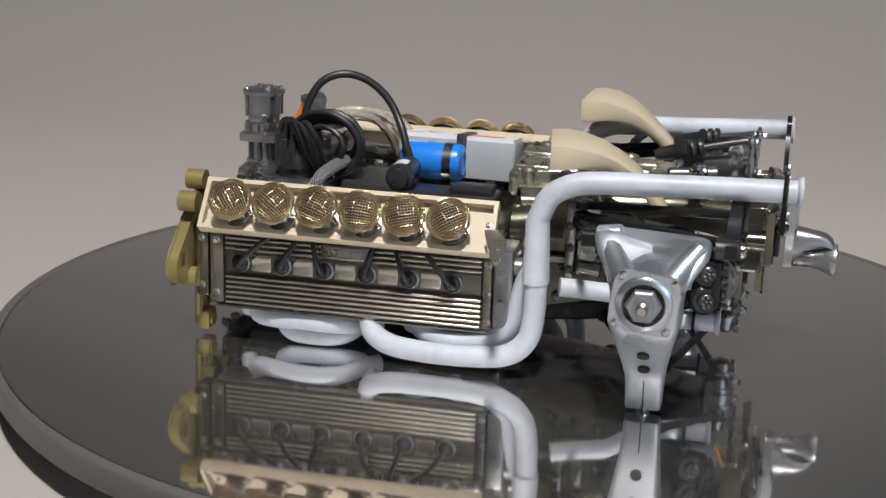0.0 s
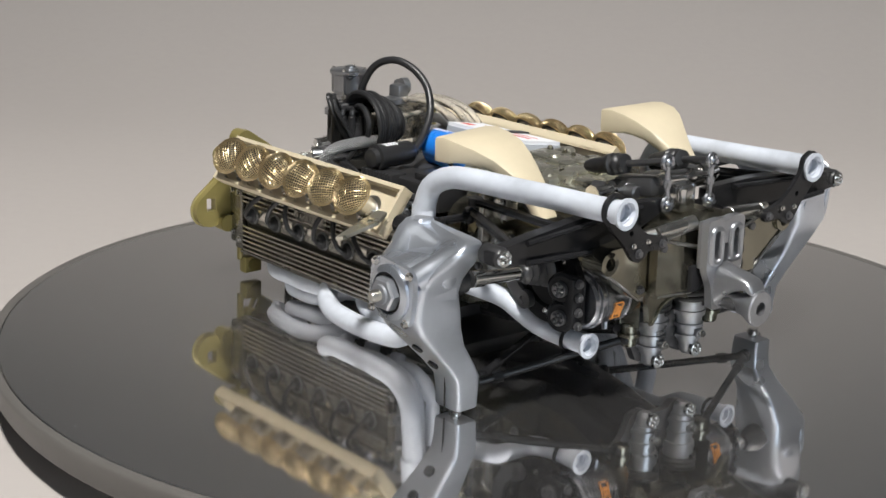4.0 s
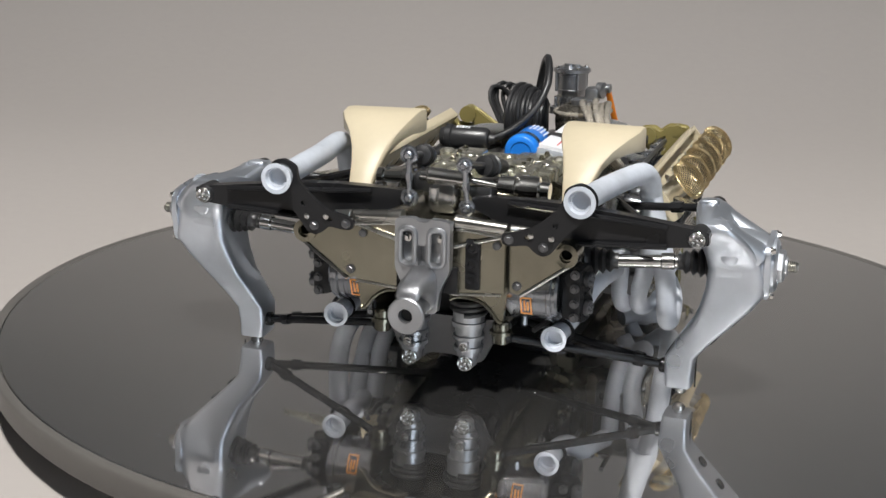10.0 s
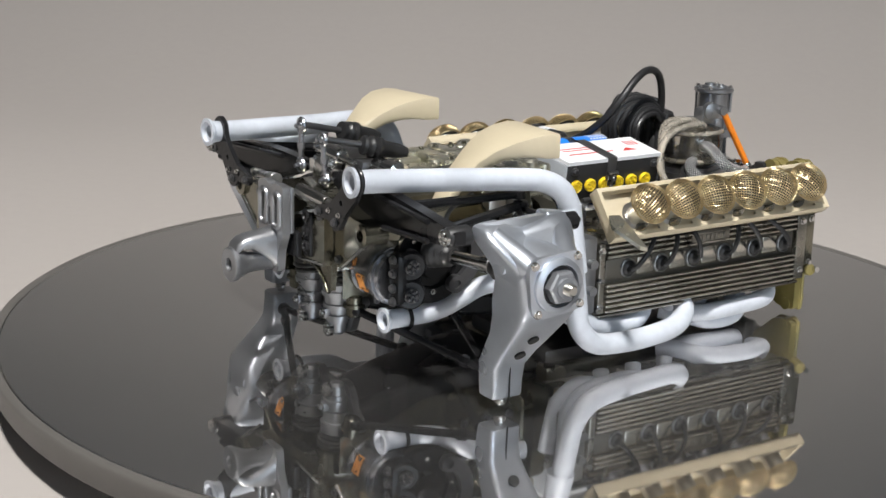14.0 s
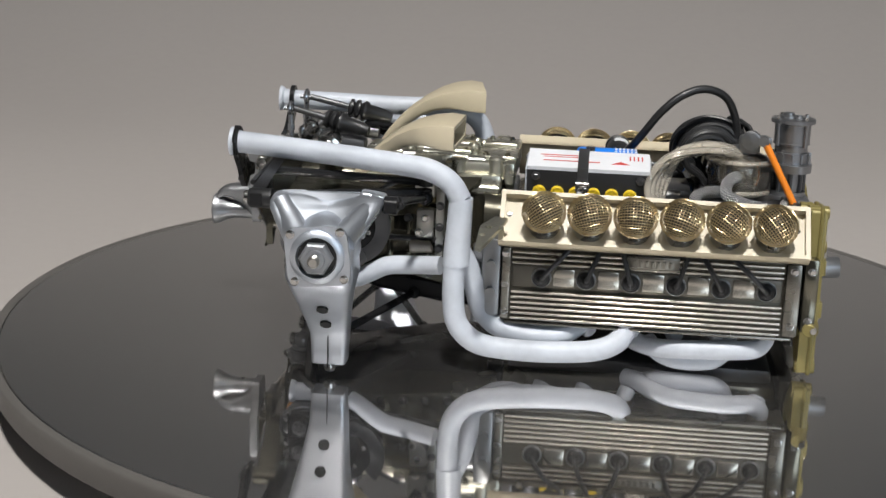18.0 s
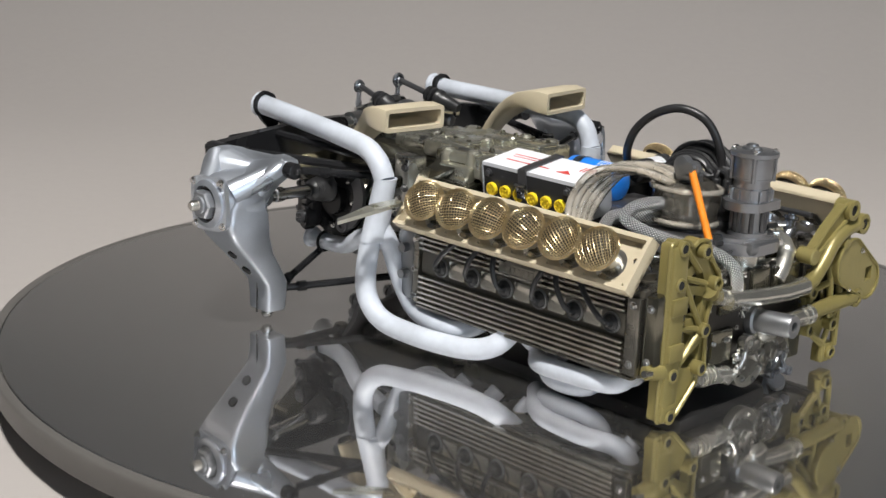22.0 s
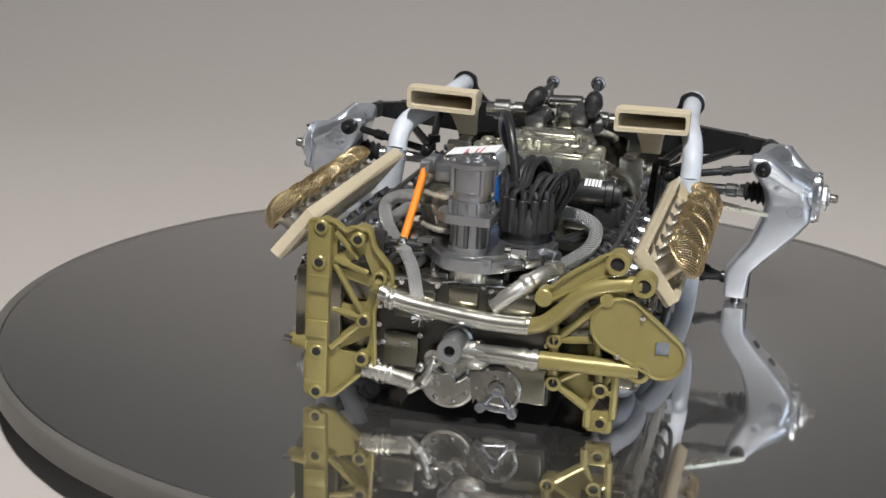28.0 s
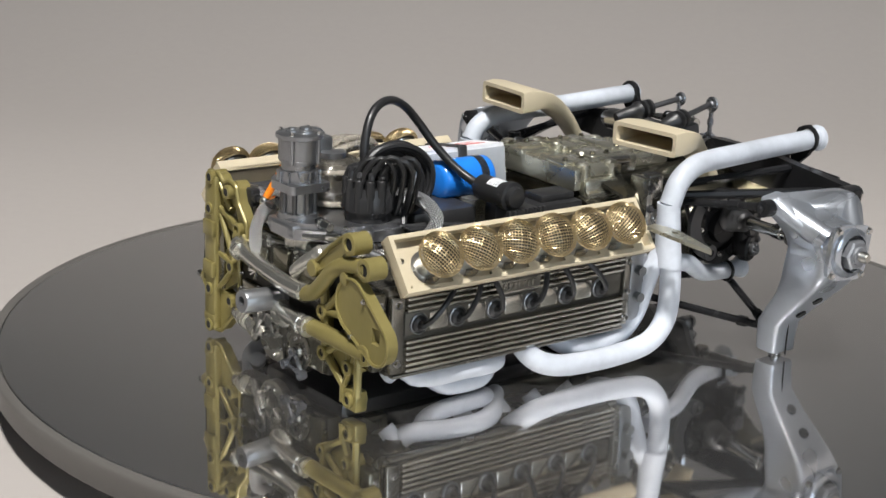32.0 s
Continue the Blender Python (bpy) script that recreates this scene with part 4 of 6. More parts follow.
# stepped cast pads on the cover
for c, size in (((4.2, -6.6, 33.6), (6.6, 5.6, 1.7)), ((4.0, 5.8, 33.5), (7.2, 6.2, 1.5)), ((4.6, -0.4, 33.3), (7.0, 4.2, 1.0)), ((11.6, -5.0, 33.6), (5.6, 6.4, 2.0)), ((12.2, 3.8, 33.9), (6.4, 7.4, 1.8)),
                ((18.2, 0.4, 34.2), (3.6, 12.0, 1.4)), ((23.2, -3.2, 33.5), (5.0, 5.4, 1.6)), ((23.8, 3.8, 33.3), (5.4, 4.8, 1.2))):
    bm = bm_new()
    box(bm, c, size, bevel=0.45, seg=3)
    part("cast_pad", bm, COVERMET, tc)
for x, y, w in ((15.0, -9.0, 5.0), (7.8, 9.6, 3.4), (20.8, 7.4, 3.0)):
    bm = bm_new()
    cyl(bm, (x - w / 2, y, 33.2), (x + w / 2, y, 33.2), 1.0, n=14, bevel=0.25)
    part("cover_pipe", bm, SATIN, tc)
BOLT_O = bolt_mesh("cover_bolt", 0.45, 0.6, OLIVEMET)
bolts(BOLT_O, [(x, y, 34.4) for x in (2.2, 6.2) for y in (-8, 8.2)] + [(x, y, 34.6) for x in (10, 13.6) for y in (-7, 6.6)] + [(18.2, y, 34.8) for y in (-4.8, 5.6)], (0, 0, 1), tc)
for s in (1, -1):
    bm = bm_new()
    loft(bm, [[(5.5, s * 12, 30.9), (12.5, s * 11, 31.3), (12.5, s * 11, 32.1), (5.5, s * 12, 31.8)], [(8.5, s * 17.5, 28.5), (12.5, s * 17.5, 28.5), (12.5, s * 17.5, 29.2), (8.5, s * 17.5, 29.2)], [(10, s * 20.0, 24), (12, s * 20.0, 24), (12, s * 20.0, 24.7), (10, s * 20.0, 24.7)]])
    part("side_gusset", bm, OLIVEMET, E)
    bm = bm_new()
    loft(bm, [[(6, s * 11, 8), (44, s * 11, 13), (44, s * 11, 24), (6, s * 11, 29)], [(8, s * 17, 10), (26, s * 14, 13), (26, s * 14, 22), (8, s * 17, 26)]])
    gs = part("gearbox_side", bm, OLIVEMET, E, "smoked plated side casting of the gearbox")
    bolts(BOLT_D, [(11 + 4.4 * k, s * (17.2 - 0.85 * k), 12.0 + 0.6 * k) for k in range(4)] + [(11 + 4.4 * k, s * (17.2 - 0.85 * k), 24.6 - 0.9 * k) for k in range(4)], (0.15, s, 0), gs)
    for k in range(4):
        bm = bm_new()
        box(bm, (12.5 + 3.6 * k, s * (16.7 - 0.68 * k), 18.0), (0.7, 1.6, 11.5 - 0.6 * k), bevel=0.2)
        part("casting_rib", bm, OLIVEMET, gs)
    bm = bm_new()
    cyl(bm, (9.5, s * 18.6, 19.6), (24.0, s * 16.4, 19.2), 0.55, n=10)
    part("tie_rod", bm, DARKALU, gs)
    # wings of the rear plate
    bm = bm_new()
    wing = rounded([(13.25, 31.2), (19, 29.6), (23.2, 29.4), (24.6, 27.8), (23.8, 26.0), (15.2, 19.8), (13.25, 20.4)], 0.8)
    plate(bm, [(s * a, b) for a, b in wing], [[(s * a, b) for a, b in circle(22.8, 27.7, 0.95, 14)]], lambda a, b, t: (43.4 + t, a, b), 3.4)
    wing_ob = part("rear_wing_plate", bm, OLIVEMET, E, "smoked plated side of the rear plate")
    bm = bm_new()
    tube(bm, [(46.9, s * 23.9, 26.2), (46.9, s * 19.5, 23.0), (46.9, s * 15.2, 19.9)], 0.35, 8, smooth=False)
    part("bright_edge", bm, CHROME, wing_ob)
    bm = bm_new()
    lathe(bm, (43.0, s * 22.8, 27.5), (1, 0, 0), [(0, 2.0), (4.4, 2.0), (4.5, 1.1), (0.5, 1.0)], 18)
    part("bush", bm, OLIVEMET, wing_ob)
    bm = bm_new()
    lathe(bm, (44.6, s * 22.8, 27.5), (1, 0, 0), [(0, 0.98), (0.8, 0.98)], 14)
    part("bush_bore", bm, SHADE_BLACK, wing_ob)
    bolts(BOLT_D, [(46.8, s * 14.6, 21.5)], (1, 0, 0), wing_ob)
    # bright cones across the top
    bm = bm_new()
    cyl(bm, (49.0, s * 4.5, 32.0), (48.4, s * 13.2, 31.4), 1.25, 1.0, n=14, bevel=0.1)
    cyl(bm, (48.4, s * 13.6, 31.4), (47.4, s * 17.0, 31.2), 0.95, 0.6, n=12, bevel=0.1)
    tube(bm, [(49.4, s * 4.0, 31.2), (49.2, s * 12.8, 30.2)], 0.4, 8)
    tube(bm, [(49.4, s * 3.6, 27.6), (49.2, s * 12.6, 30.2)], 0.35, 8)
    part("cross_brace", bm, SATIN, E)
    # bright arch over the damper
    bm = bm_new()
    arch = [(13.2, 21.2), (12.5, 15.2), (11.7, 15.2), (10.2, 17.2), (8.2, 18.5), (5.0, 18.9), (3.3, 18.2), (3.2, 19.5)]
    plate(bm, [(s * a, b) for a, b in rounded(arch, 0.5, 3)], [], lambda a, b, t: (46.2 + t, a, b), 1.2)
    tube(bm, [(47.5, s * a, b) for a, b in arch[1:7]], 0.3, 8)
    tube(bm, [(47.5, s * a, b) for a, b in ((13.2, 21.1), (3.3, 19.3))], 0.35, 8, smooth=False)
    part("damper_arch", bm, OLIVEMET, E, "plated arch above the damper", angle=30)
    # damper with spring
    bm = bm_new()
    lathe(bm, (41.6, s * 5.0, 4.6), (0, 0, 1), [(0, 0.9), (0.6, 1.5), (2.2, 1.6), (2.3, 2.0), (3.1, 2.05), (3.2, 2.5), (3.9, 2.5), (4.0, 2.1), (5.2, 2.15), (5.3, 2.65), (5.9, 2.65), (6.0, 2.3), (7.4, 2.4), (7.5, 2.85), (8.4, 2.95), (8.5, 2.7), (10.2, 2.8)], 24)
    box(bm, (43.9, s * 5.0, 9.0), (1.6, 1.5, 1.7), bevel=0.3)
    dm = part("damper", bm, CASTBRIGHT, E, "silver damper body under the gearbox")
    bm = bm_new()
    tube(bm, [(41.6 + 2.9 * math.cos(a), s * 5.0 + 2.9 * math.sin(a), 14.6 + a * 0.15) for a in [0.35 * k for k in range(50)]], 0.5, 7, smooth=False)
    part("coil_spring", bm, RUBBER, dm, "black coil spring", angle=70)
    piece("star_screw", STAR, to_axis((43.3, s * 5.0, 5.8), (1, 0, 0)), dm)
    piece("bolt", BOLT, to_axis((44.7, s * 5.0, 9.0), (1, 0, 0)), dm)
    bm = bm_new()
    cyl(bm, (41.5, s * 10.7, 9.4), (41.5, s * 10.7, 13.4), 1.5, n=16, bevel=0.3)
    lathe(bm, (41.5, s * 10.7, 11.2), (0, 0, 1), [(0, 2.0), (0.6, 2.0)], 16)
    part("wishbone_mount", bm, OLIVEMET, E)
bm = bm_new()
low = rounded([(-12.2, 11.8), (-9.0, 9.0), (-7.2, 5.2), (-4.0, 4.6), (-2.4, 6.0), (2.4, 6.0), (4.0, 4.6), (7.2, 5.2), (9.0, 9.0), (12.2, 11.8), (11, 13.0), (-11, 13.0)], 0.8)
plate(bm, low, [], lambda a, b, t: (38.9 + t, a, b), 1.4)
part("damper_carrier", bm, DARKALU, E, "plated carrier plate between the dampers")
bm = bm_new()
web = rounded([(46.6, -12.8), (46.6, 12.8), (42.0, 13.6), (34.0, 10.0), (32.0, 4.0), (32.0, -4.0), (34.0, -10.0), (42.0, -13.6)], 0.8)
plate(bm, web, [circle(41.6, 5.0, 3.5, 24), circle(41.6, -5.0, 3.5, 24)], lambda a, b, t: (a, b, 18.9 + 0.04 * (46.6 - a) + t), 0.8)
part("spring_web", bm, SATIN, E, "bright plated web round the spring tops", angle=30)
# black filler body added under the gearbox, low between the wheels, to darken the gap
bm = bm_new()
loft(bm, [gsec(4.0, 11, 4.0, 12, 0.4), gsec(14, 9.5, 4.4, 12, 0.4), gsec(26, 8.0, 6.0, 14, 0.4), gsec(38, 7.5, 9.0, 18, 0.4)])
belly = part("gearbox_filler", bm, SATINBLACK, E, "black filler body under the gearbox")
for s in (1, -1):
    # bell housing flange with its studs
    bm = bm_new()
    box(bm, (13.4, s * 17.6, 24.5), (1.6, 5.0, 15.5), bevel=0.4)
    box(bm, (16.4, s * 17.0, 30.0), (4.0, 3.0, 5.0), bevel=0.7)
    box(bm, (16.2, s * 17.4, 22.6), (3.4, 2.8, 5.6), bevel=0.5)
    cyl(bm, (14.5, s * 18.4, 18.5), (19.0, s * 18.0, 18.0), 1.3, n=14, bevel=0.3)
    bell = part("bell_housing", bm, SATIN, E, "bright cast bell housing flange")
    bolts(BOLT_D, [(13.4, s * 20.1, z) for z in (18.5, 22.5, 26.5, 30.5)], (0, s, 0), bell)
    bolts(BOLT, [(16.4, s * 18.5, 31.0), (16.2, s * 18.8, 23.8), (17.4, s * 18.8, 21.0)], (0, s, 0), bell)
    # thin pipe runs along the gearbox side
    bm = bm_new()
    tube(bm, Y(s, [(12, 19.5, 16), (18, 19.5, 15.2), (24, 18.5, 14.4), (30, 17.5, 12.0), (36, 15.0, 10.5)]), 0.45, 8)
    tube(bm, Y(s, [(20, 15.5, 30.5), (25, 15.8, 28.0), (27, 16.8, 24.0), (28, 17.4, 20.0), (29, 17.0, 15.0)]), 0.45, 8)
    part("brake_pipe", bm, DARKALU, E, "thin dark brake pipe")

# rear plate
bm = bm_new()
plate(bm, rounded([(-12.9, 20.0), (-12.9, 31.0), (12.9, 31.0), (12.9, 20.0)], 0.5), [], lambda a, b, t: (46.0 + t, a, b), 2.8)
rp = part("rear_plate", bm, OLIVEMET, E, "smoked plated rear plate")
bm = bm_new()
box(bm, (48.9, 7.6, 25.0), (1.0, 2.6, 8.6), bevel=0.4)
for z in (28.0, 25.2, 22.6):
    lathe(bm, (48.9, 7.6, z), (1, 0, 0), [(0, 1.15), (0.9, 1.1), (1.0, 0.7), (0.6, 0.5)], 14)
part("switch_block", bm, SATINBLACK, rp, "black three-hole block")

# thin bright tubes added along the rear plate's borders for contrast
for y0, z0, y1, z1 in ((-12.6, 30.7, 12.6, 30.7), (-12.6, 20.3, -4.0, 19.6), (12.6, 20.3, 4.0, 19.6)):
    bm = bm_new()
    tube(bm, [(48.9, y0, z0), (48.9, y1, z1)], 0.28, 8, smooth=False)
    part("bright_edge", bm, SATIN, rp)
for y in (-11.6, 11.6):
    bm = bm_new()
    lathe(bm, (48.7, y, 28.6), (1, 0, 0), [(0, 0.7), (0.5, 0.7), (0.6, 0.4)], 12)
    part("rivet", bm, DARKALU, rp)

# tail bracket
bm = bm_new()
slots = [rounded([(s * 1.2, 25.2), (s * 1.2, 31.2), (s * 3.75, 31.2), (s * 3.75, 25.2)], 1.2) for s in (1, -1)]
tail = rounded([(-4.7, 24.2), (-4.7, 32.7), (-1.4, 32.9), (-0.8, 32.3), (0.8, 32.3), (1.4, 32.9), (4.7, 32.7), (4.7, 24.2), (3.1, 21.0), (2.6, 16.9), (-2.6, 16.9), (-3.1, 21.0)], 0.9, 4)
plate(bm, tail, slots + [rounded([(-0.7, 24.6), (-0.7, 28.4), (0.7, 28.4), (0.7, 24.6)], 0.2)], lambda a, b, t: (51.0 + t, a, b), 1.5)
tb = part("tail_bracket", bm, CASTBRIGHT, E, "bright cast tail bracket with a towing eye", angle=30)
for sl in slots:
    bm = bm_new()
    tube(bm, [(52.6, a, b) for a, b in sl + sl[:1]], 0.5, 8, smooth=False, cap=False)
    part("slot_rim", bm, CASTBRIGHT, tb)
bm = bm_new()
box(bm, (50.5, 0, 28.3), (0.8, 9.2, 8.2), bevel=0.2)
part("backing_plate", bm, ALU, tb)
# solid black block put in to paint the dark area behind the neck
bm = bm_new()
box(bm, (49.5, 0, 22.2), (1.2, 10.6, 4.6), bevel=0.3)
part("recess_shade_black", bm, SATINBLACK, tb)
# hood that runs back from the plate and bends down to the eye
bm = bm_new()
hood = []
for x, zt, zb, w in ((52.2, 25.0, 16.9, 2.7), (53.4, 24.6, 18.6, 2.6), (55.0, 24.3, 20.2, 2.45), (57.0, 24.0, 21.3, 2.3), (58.6, 23.6, 21.4, 2.15), (59.6, 22.8, 20.8, 1.95), (60.0, 22.0, 20.6, 1.6)):
    hood.append([(x, w * math.copysign(abs(math.cos(a)) ** 0.6, math.cos(a)), 0.5 * (zt + zb) + 0.5 * (zt - zb) * math.copysign(abs(math.sin(a)) ** 0.75, math.sin(a))) for a in [2 * math.pi * k / 24 for k in range(24)]])
loft(bm, hood)
part("hood", bm, CASTBRIGHT, tb)
bm = bm_new()
lathe(bm, (52.2, 0, 18.8), (1, 0, 0), [(0, 1.75), (4.0, 1.75), (5.4, 2.0), (6.8, 2.6), (7.7, 3.05), (8.3, 3.05), (8.5, 2.85), (8.5, 1.2), (6.6, 1.1)], 32)
part("towing_eye", bm, CASTBRIGHT, tb)
bm = bm_new()
lathe(bm, (58.6, 0, 18.8), (1, 0, 0), [(0, 1.15), (0.8, 1.15)], 16)
part("eye_bore", bm, SHADE_BLACK, tb)
bolts(BOLT, [(51.4, -2.9, 29.4), (51.4, 2.9, 29.4)], (1, 0, 0), tb)

# gear linkage over the gearbox
for s, top, low_, xb in ((-1, (43.4, -5.5, 41.3), (43.6, -5.3, 34.0), 26), (1, (44.6, 4.6, 40.5), (44.2, 5.0, 33.3), 30)):
    bm = bm_new()
    rr = 1.2 if s < 0 else 1.05
    cyl(bm, top, low_, 0.5, n=10)
    mid = Vector(top).lerp(Vector(low_), 0.5)
    cyl(bm, mid - Vector((0, 0, 0.6)), mid + Vector((0, 0, 0.6)), 0.7, n=6)
    for p in (top, low_):
        tube(bm, [(p[0], p[1] + rr * math.cos(a), p[2] + rr * math.sin(a)) for a in [2 * math.pi * k / 18 for k in range(19)]], 0.42, 8, smooth=False, cap=False)
        ball(bm, p, 0.85, 10)
        cyl(bm, Vector(p) - Vector((1.3, 0, 0)), Vector(p) + Vector((1.3, 0, 0)), 0.45, n=6)
    part("drop_link", bm, CALIPER, E, "bright steel drop link with rod ends")
    bm = bm_new()
    a, b = Vector(top) - Vector((0.8, 0, 0)), Vector((xb, s * 7.0, 37.6))
    cyl(bm, a, a.lerp(b, 0.55), 0.6, n=10)
    rod = part("selector_rod", bm, DARKALU, E)
    bm = bm_new()
    q = a.lerp(b, 0.45)
    dvec = (b - a).normalized()
    lathe(bm, q, dvec, [(0, 0.8), (0.3, 1.7), (0.9, 1.8), (1.2, 1.1), (1.7, 1.9), (2.3, 1.9), (2.6, 1.2), (3.2, 2.0), (3.9, 1.9), (4.2, 1.5), (7.4, 1.3), (9.0, 0.9)], 18)
    part("rod_gaiter", bm, RUBBER, rod, "ribbed black gaiter", angle=60)
bm = bm_new()
cyl(bm, (40.6, -3.0, 37.4), (40.6, 4.4, 37.0), 1.5, n=18, bevel=0.3)
cyl(bm, (40.6, -4.4, 37.4), (40.6, -3.0, 37.4), 1.0, n=14)
cyl(bm, (40.6, 4.4, 37.0), (40.6, 9.0, 36.6), 0.8, 0.5, n=12)
box(bm, (41, 0.5, 34.2), (5.0, 4.0, 5.0), bevel=0.6)
cyl(bm, (43.2, -1.0, 33.8), (43.2, -1.0, 36.0), 0.9, n=12)
part("selector_shaft", bm, CHROME, E, "bright selector shaft housing")
bm = bm_new()
lathe(bm, (35.5, 6.5, 35.4), (-0.02, 1, -0.03), [(0, 0.9), (1.6, 0.95), (1.7, 1.9), (4.4, 1.95), (4.6, 1.5), (5.2, 1.5), (5.4, 2.3), (8.6, 2.3), (8.9, 1.6), (10.4, 1.5)], 24)
part("shift_sleeve", bm, CHROME, E, "stepped bright shift sleeve")
bm = bm_new()
lathe(bm, (34.5, -6.0, 35.4), (0, -1, -0.03), [(0, 1.1), (1.4, 1.2), (1.6, 1.7), (3.4, 1.7), (3.7, 1.2), (6.8, 1.1), (7.0, 1.6), (8.0, 1.6)], 22)
part("shift_sleeve", bm, CHROME, E, "stepped bright shift sleeve")
bm = bm_new()
box(bm, (36, -3.8, 35.6), (9, 4.2, 3.6), rot=(0, -8, 0), bevel=1.0)
box(bm, (34, 5.5, 34.6), (9, 4.4, 3.2), rot=(0, -6, 0), bevel=1.0)
cyl(bm, (29, -8, 34.5), (38, -6.5, 35.0), 1.3, n=12, bevel=0.3)
part("linkage_housing", bm, DARKALU, E, "dark linkage housings")

# ---- cooling ducts ----
def duct(s):
    # top (x, z), bottom (x, z), inner y, outer y
    secs = [((10.2, 42.7), (10.2, 38.3), 14.0, 28.4), ((12.5, 43.0), (12.5, 38.4), 14.0, 28.4), ((15.5, 42.6), (15.0, 38.8), 14.1, 28.2), ((18.5, 41.7), (17.2, 38.7), 14.5, 26.8),
            ((21.5, 40.1), (19.6, 38.0), 15.4, 24.8), ((24.2, 38.1), (22.0, 36.6), 16.2, 23.3), ((26.6, 35.8), (24.4, 34.8), 16.8, 22.4), ((28.6, 33.4), (26.6, 32.6), 17.3, 21.9), ((30.2, 31.0), (28.4, 30.4), 17.6, 21.6)]
    skew, shift = (0.14, -0.9) if s < 0 else (0.06, 0.0)

    def rect(t, b, yi, yo, inset=0.0):
        pts = rounded([(yi + inset, b[1] + inset), (yo - inset, b[1] + inset), (yo - inset, t[1] - inset), (yi + inset, t[1] - inset)], 0.6, 2)
        h = max(1e-3, t[1] - b[1] - 2 * inset)
        return [(b[0] + (t[0] - b[0]) * (q[1] - b[1] - inset) / h + (shift + skew * (q[0] - 21.2)) * max(0.0, 1 - (b[0] - 10.2) / 12), s * q[0], q[1]) for q in pts]

    bm = bm_new()
    rings = loft(bm, [rect(*q) for q in secs], cap=False)
    bm.faces.new(rings[-1])
    ins = loft(bm, [rect(*q, inset=0.75) for q in secs[:5]], cap=False)
    skin(bm, rings[0], ins[0])
    bm.faces.new(ins[-1])
    part("cooling_duct", bm, CREAM, E, "cream plastic cooling duct with an open mouth", angle=50)


for s in (1, -1):
    duct(s)

# ---- things on top of the engine ----
# ignition box, leaning towards the right bank
ib = Matrix.Translation((-13.2, 15.0, 33.5)) @ Matrix.Rotation(radians(-9), 4, "X")


def tilt(bm, m):
    bmesh.ops.transform(bm, matrix=m, verts=bm.verts)
    return bm


bm = bm_new()
box(bm, (0, -4.8, -4.0), (22.6, 9.6, 7.6), bevel=0.4)
ign = part("ignition_box", tilt(bm, ib), BLACK, E, "black ignition box with a white lid")
bm = bm_new()
loft(bm, [[(-11.3, 0.0, -0.2), (11.3, 0.0, -0.2), (11.3, -9.7, -0.2), (-11.3, -9.7, -0.2)], [(-11.3, 0.0, 0.5), (11.3, 0.0, 0.5), (11.3, -9.7, 0.5), (-11.3, -9.7, 0.5)]])
lid = part("lid", tilt(bm, ib), WHITEP, ign, "white lid with red print")
# sides take a darker grey than the white lid
bm = bm_new()
for sx in (-1, 1):
    box(bm, (sx * 11.45, -4.8, -3.9), (0.35, 9.5, 7.4), bevel=0.1)
box(bm, (0, -9.75, -3.9), (22.8, 0.35, 7.4), bevel=0.1)
part("side_skirt", tilt(bm, ib), GREYP, ign, "grey sides, darker than the lid")
bm = bm_new()
for (x, y, w, h) in ((4.5, -6.6, 9.0, 0.3), (5.0, -5.6, 7.0, 0.25), (3.2, -3.6, 10.5, 0.35)):
    box(bm, (x, y, 0.53), (w, h, 0.06), bevel=0)
loft(bm, [[(-7.6, -3.0, 0.52), (-4.2, -3.0, 0.52), (-5.9, -4.5, 0.52)], [(-7.6, -3.0, 0.57), (-4.2, -3.0, 0.57), (-5.9, -4.5, 0.57)]])
for k in range(4):
    box(bm, (-9.9 + 0.75 * k, -6.6, 0.53), (0.28, 2.2, 0.06), bevel=0)
part("print", tilt(bm, ib), RED, lid, "red printed bars")
bm = bm_new()
lathe(bm, (0, 0, 0), (0, 0, 1), [(-0.4, 1.25), (0.45, 1.25), (0.6, 1.05), (0.45, 0.95)], 18)
for k in range(4):
    a = math.pi / 2 * k + 0.4
    box(bm, (0.55 * math.cos(a), 0.55 * math.sin(a), 0.55), (0.32, 0.32, 0.25), bevel=0.05)
CONN = finish(bm, "connector", YELLOW)
for k in range(6):
    p = ib @ Vector((8.9 - 3.35 * k, 0.1, -4.4))
    piece("connector", CONN, to_axis(p, ib.to_3x3() @ Vector((0, 1, 0)), 0.3 * k), ign)["label"] = "round yellow connector"
bolts(BOLT_D, [ib @ Vector((x, 0.1, -1.4)) for x in (-9.6, 9.6)], ib.to_3x3() @ Vector((0, 1, 0)), ign)
bm = bm_new()
box(bm, (1.0, -4.8, 0.72), (2.0, 10.4, 0.35), bevel=0.08)
box(bm, (1.0, 0.35, -2.6), (2.0, 0.35, 6.6), bevel=0.08)
box(bm, (1.0, -10.1, -3.0), (2.0, 0.35, 7.4), bevel=0.08)
box(bm, (1.0, 0.6, -3.2), (2.6, 0.5, 1.0), bevel=0.1)
part("strap", tilt(bm, ib), DARKALU, ign, "dull steel strap over the box")
bm = bm_new()
box(bm, (1.0, 0.75, -3.4), (2.2, 0.5, 2.6), bevel=0.15)
cyl(bm, (-0.2, 0.95, -2.2), (2.2, 0.95, -2.2), 0.4, n=10)
part("buckle", tilt(bm, ib), CHROME, ign)

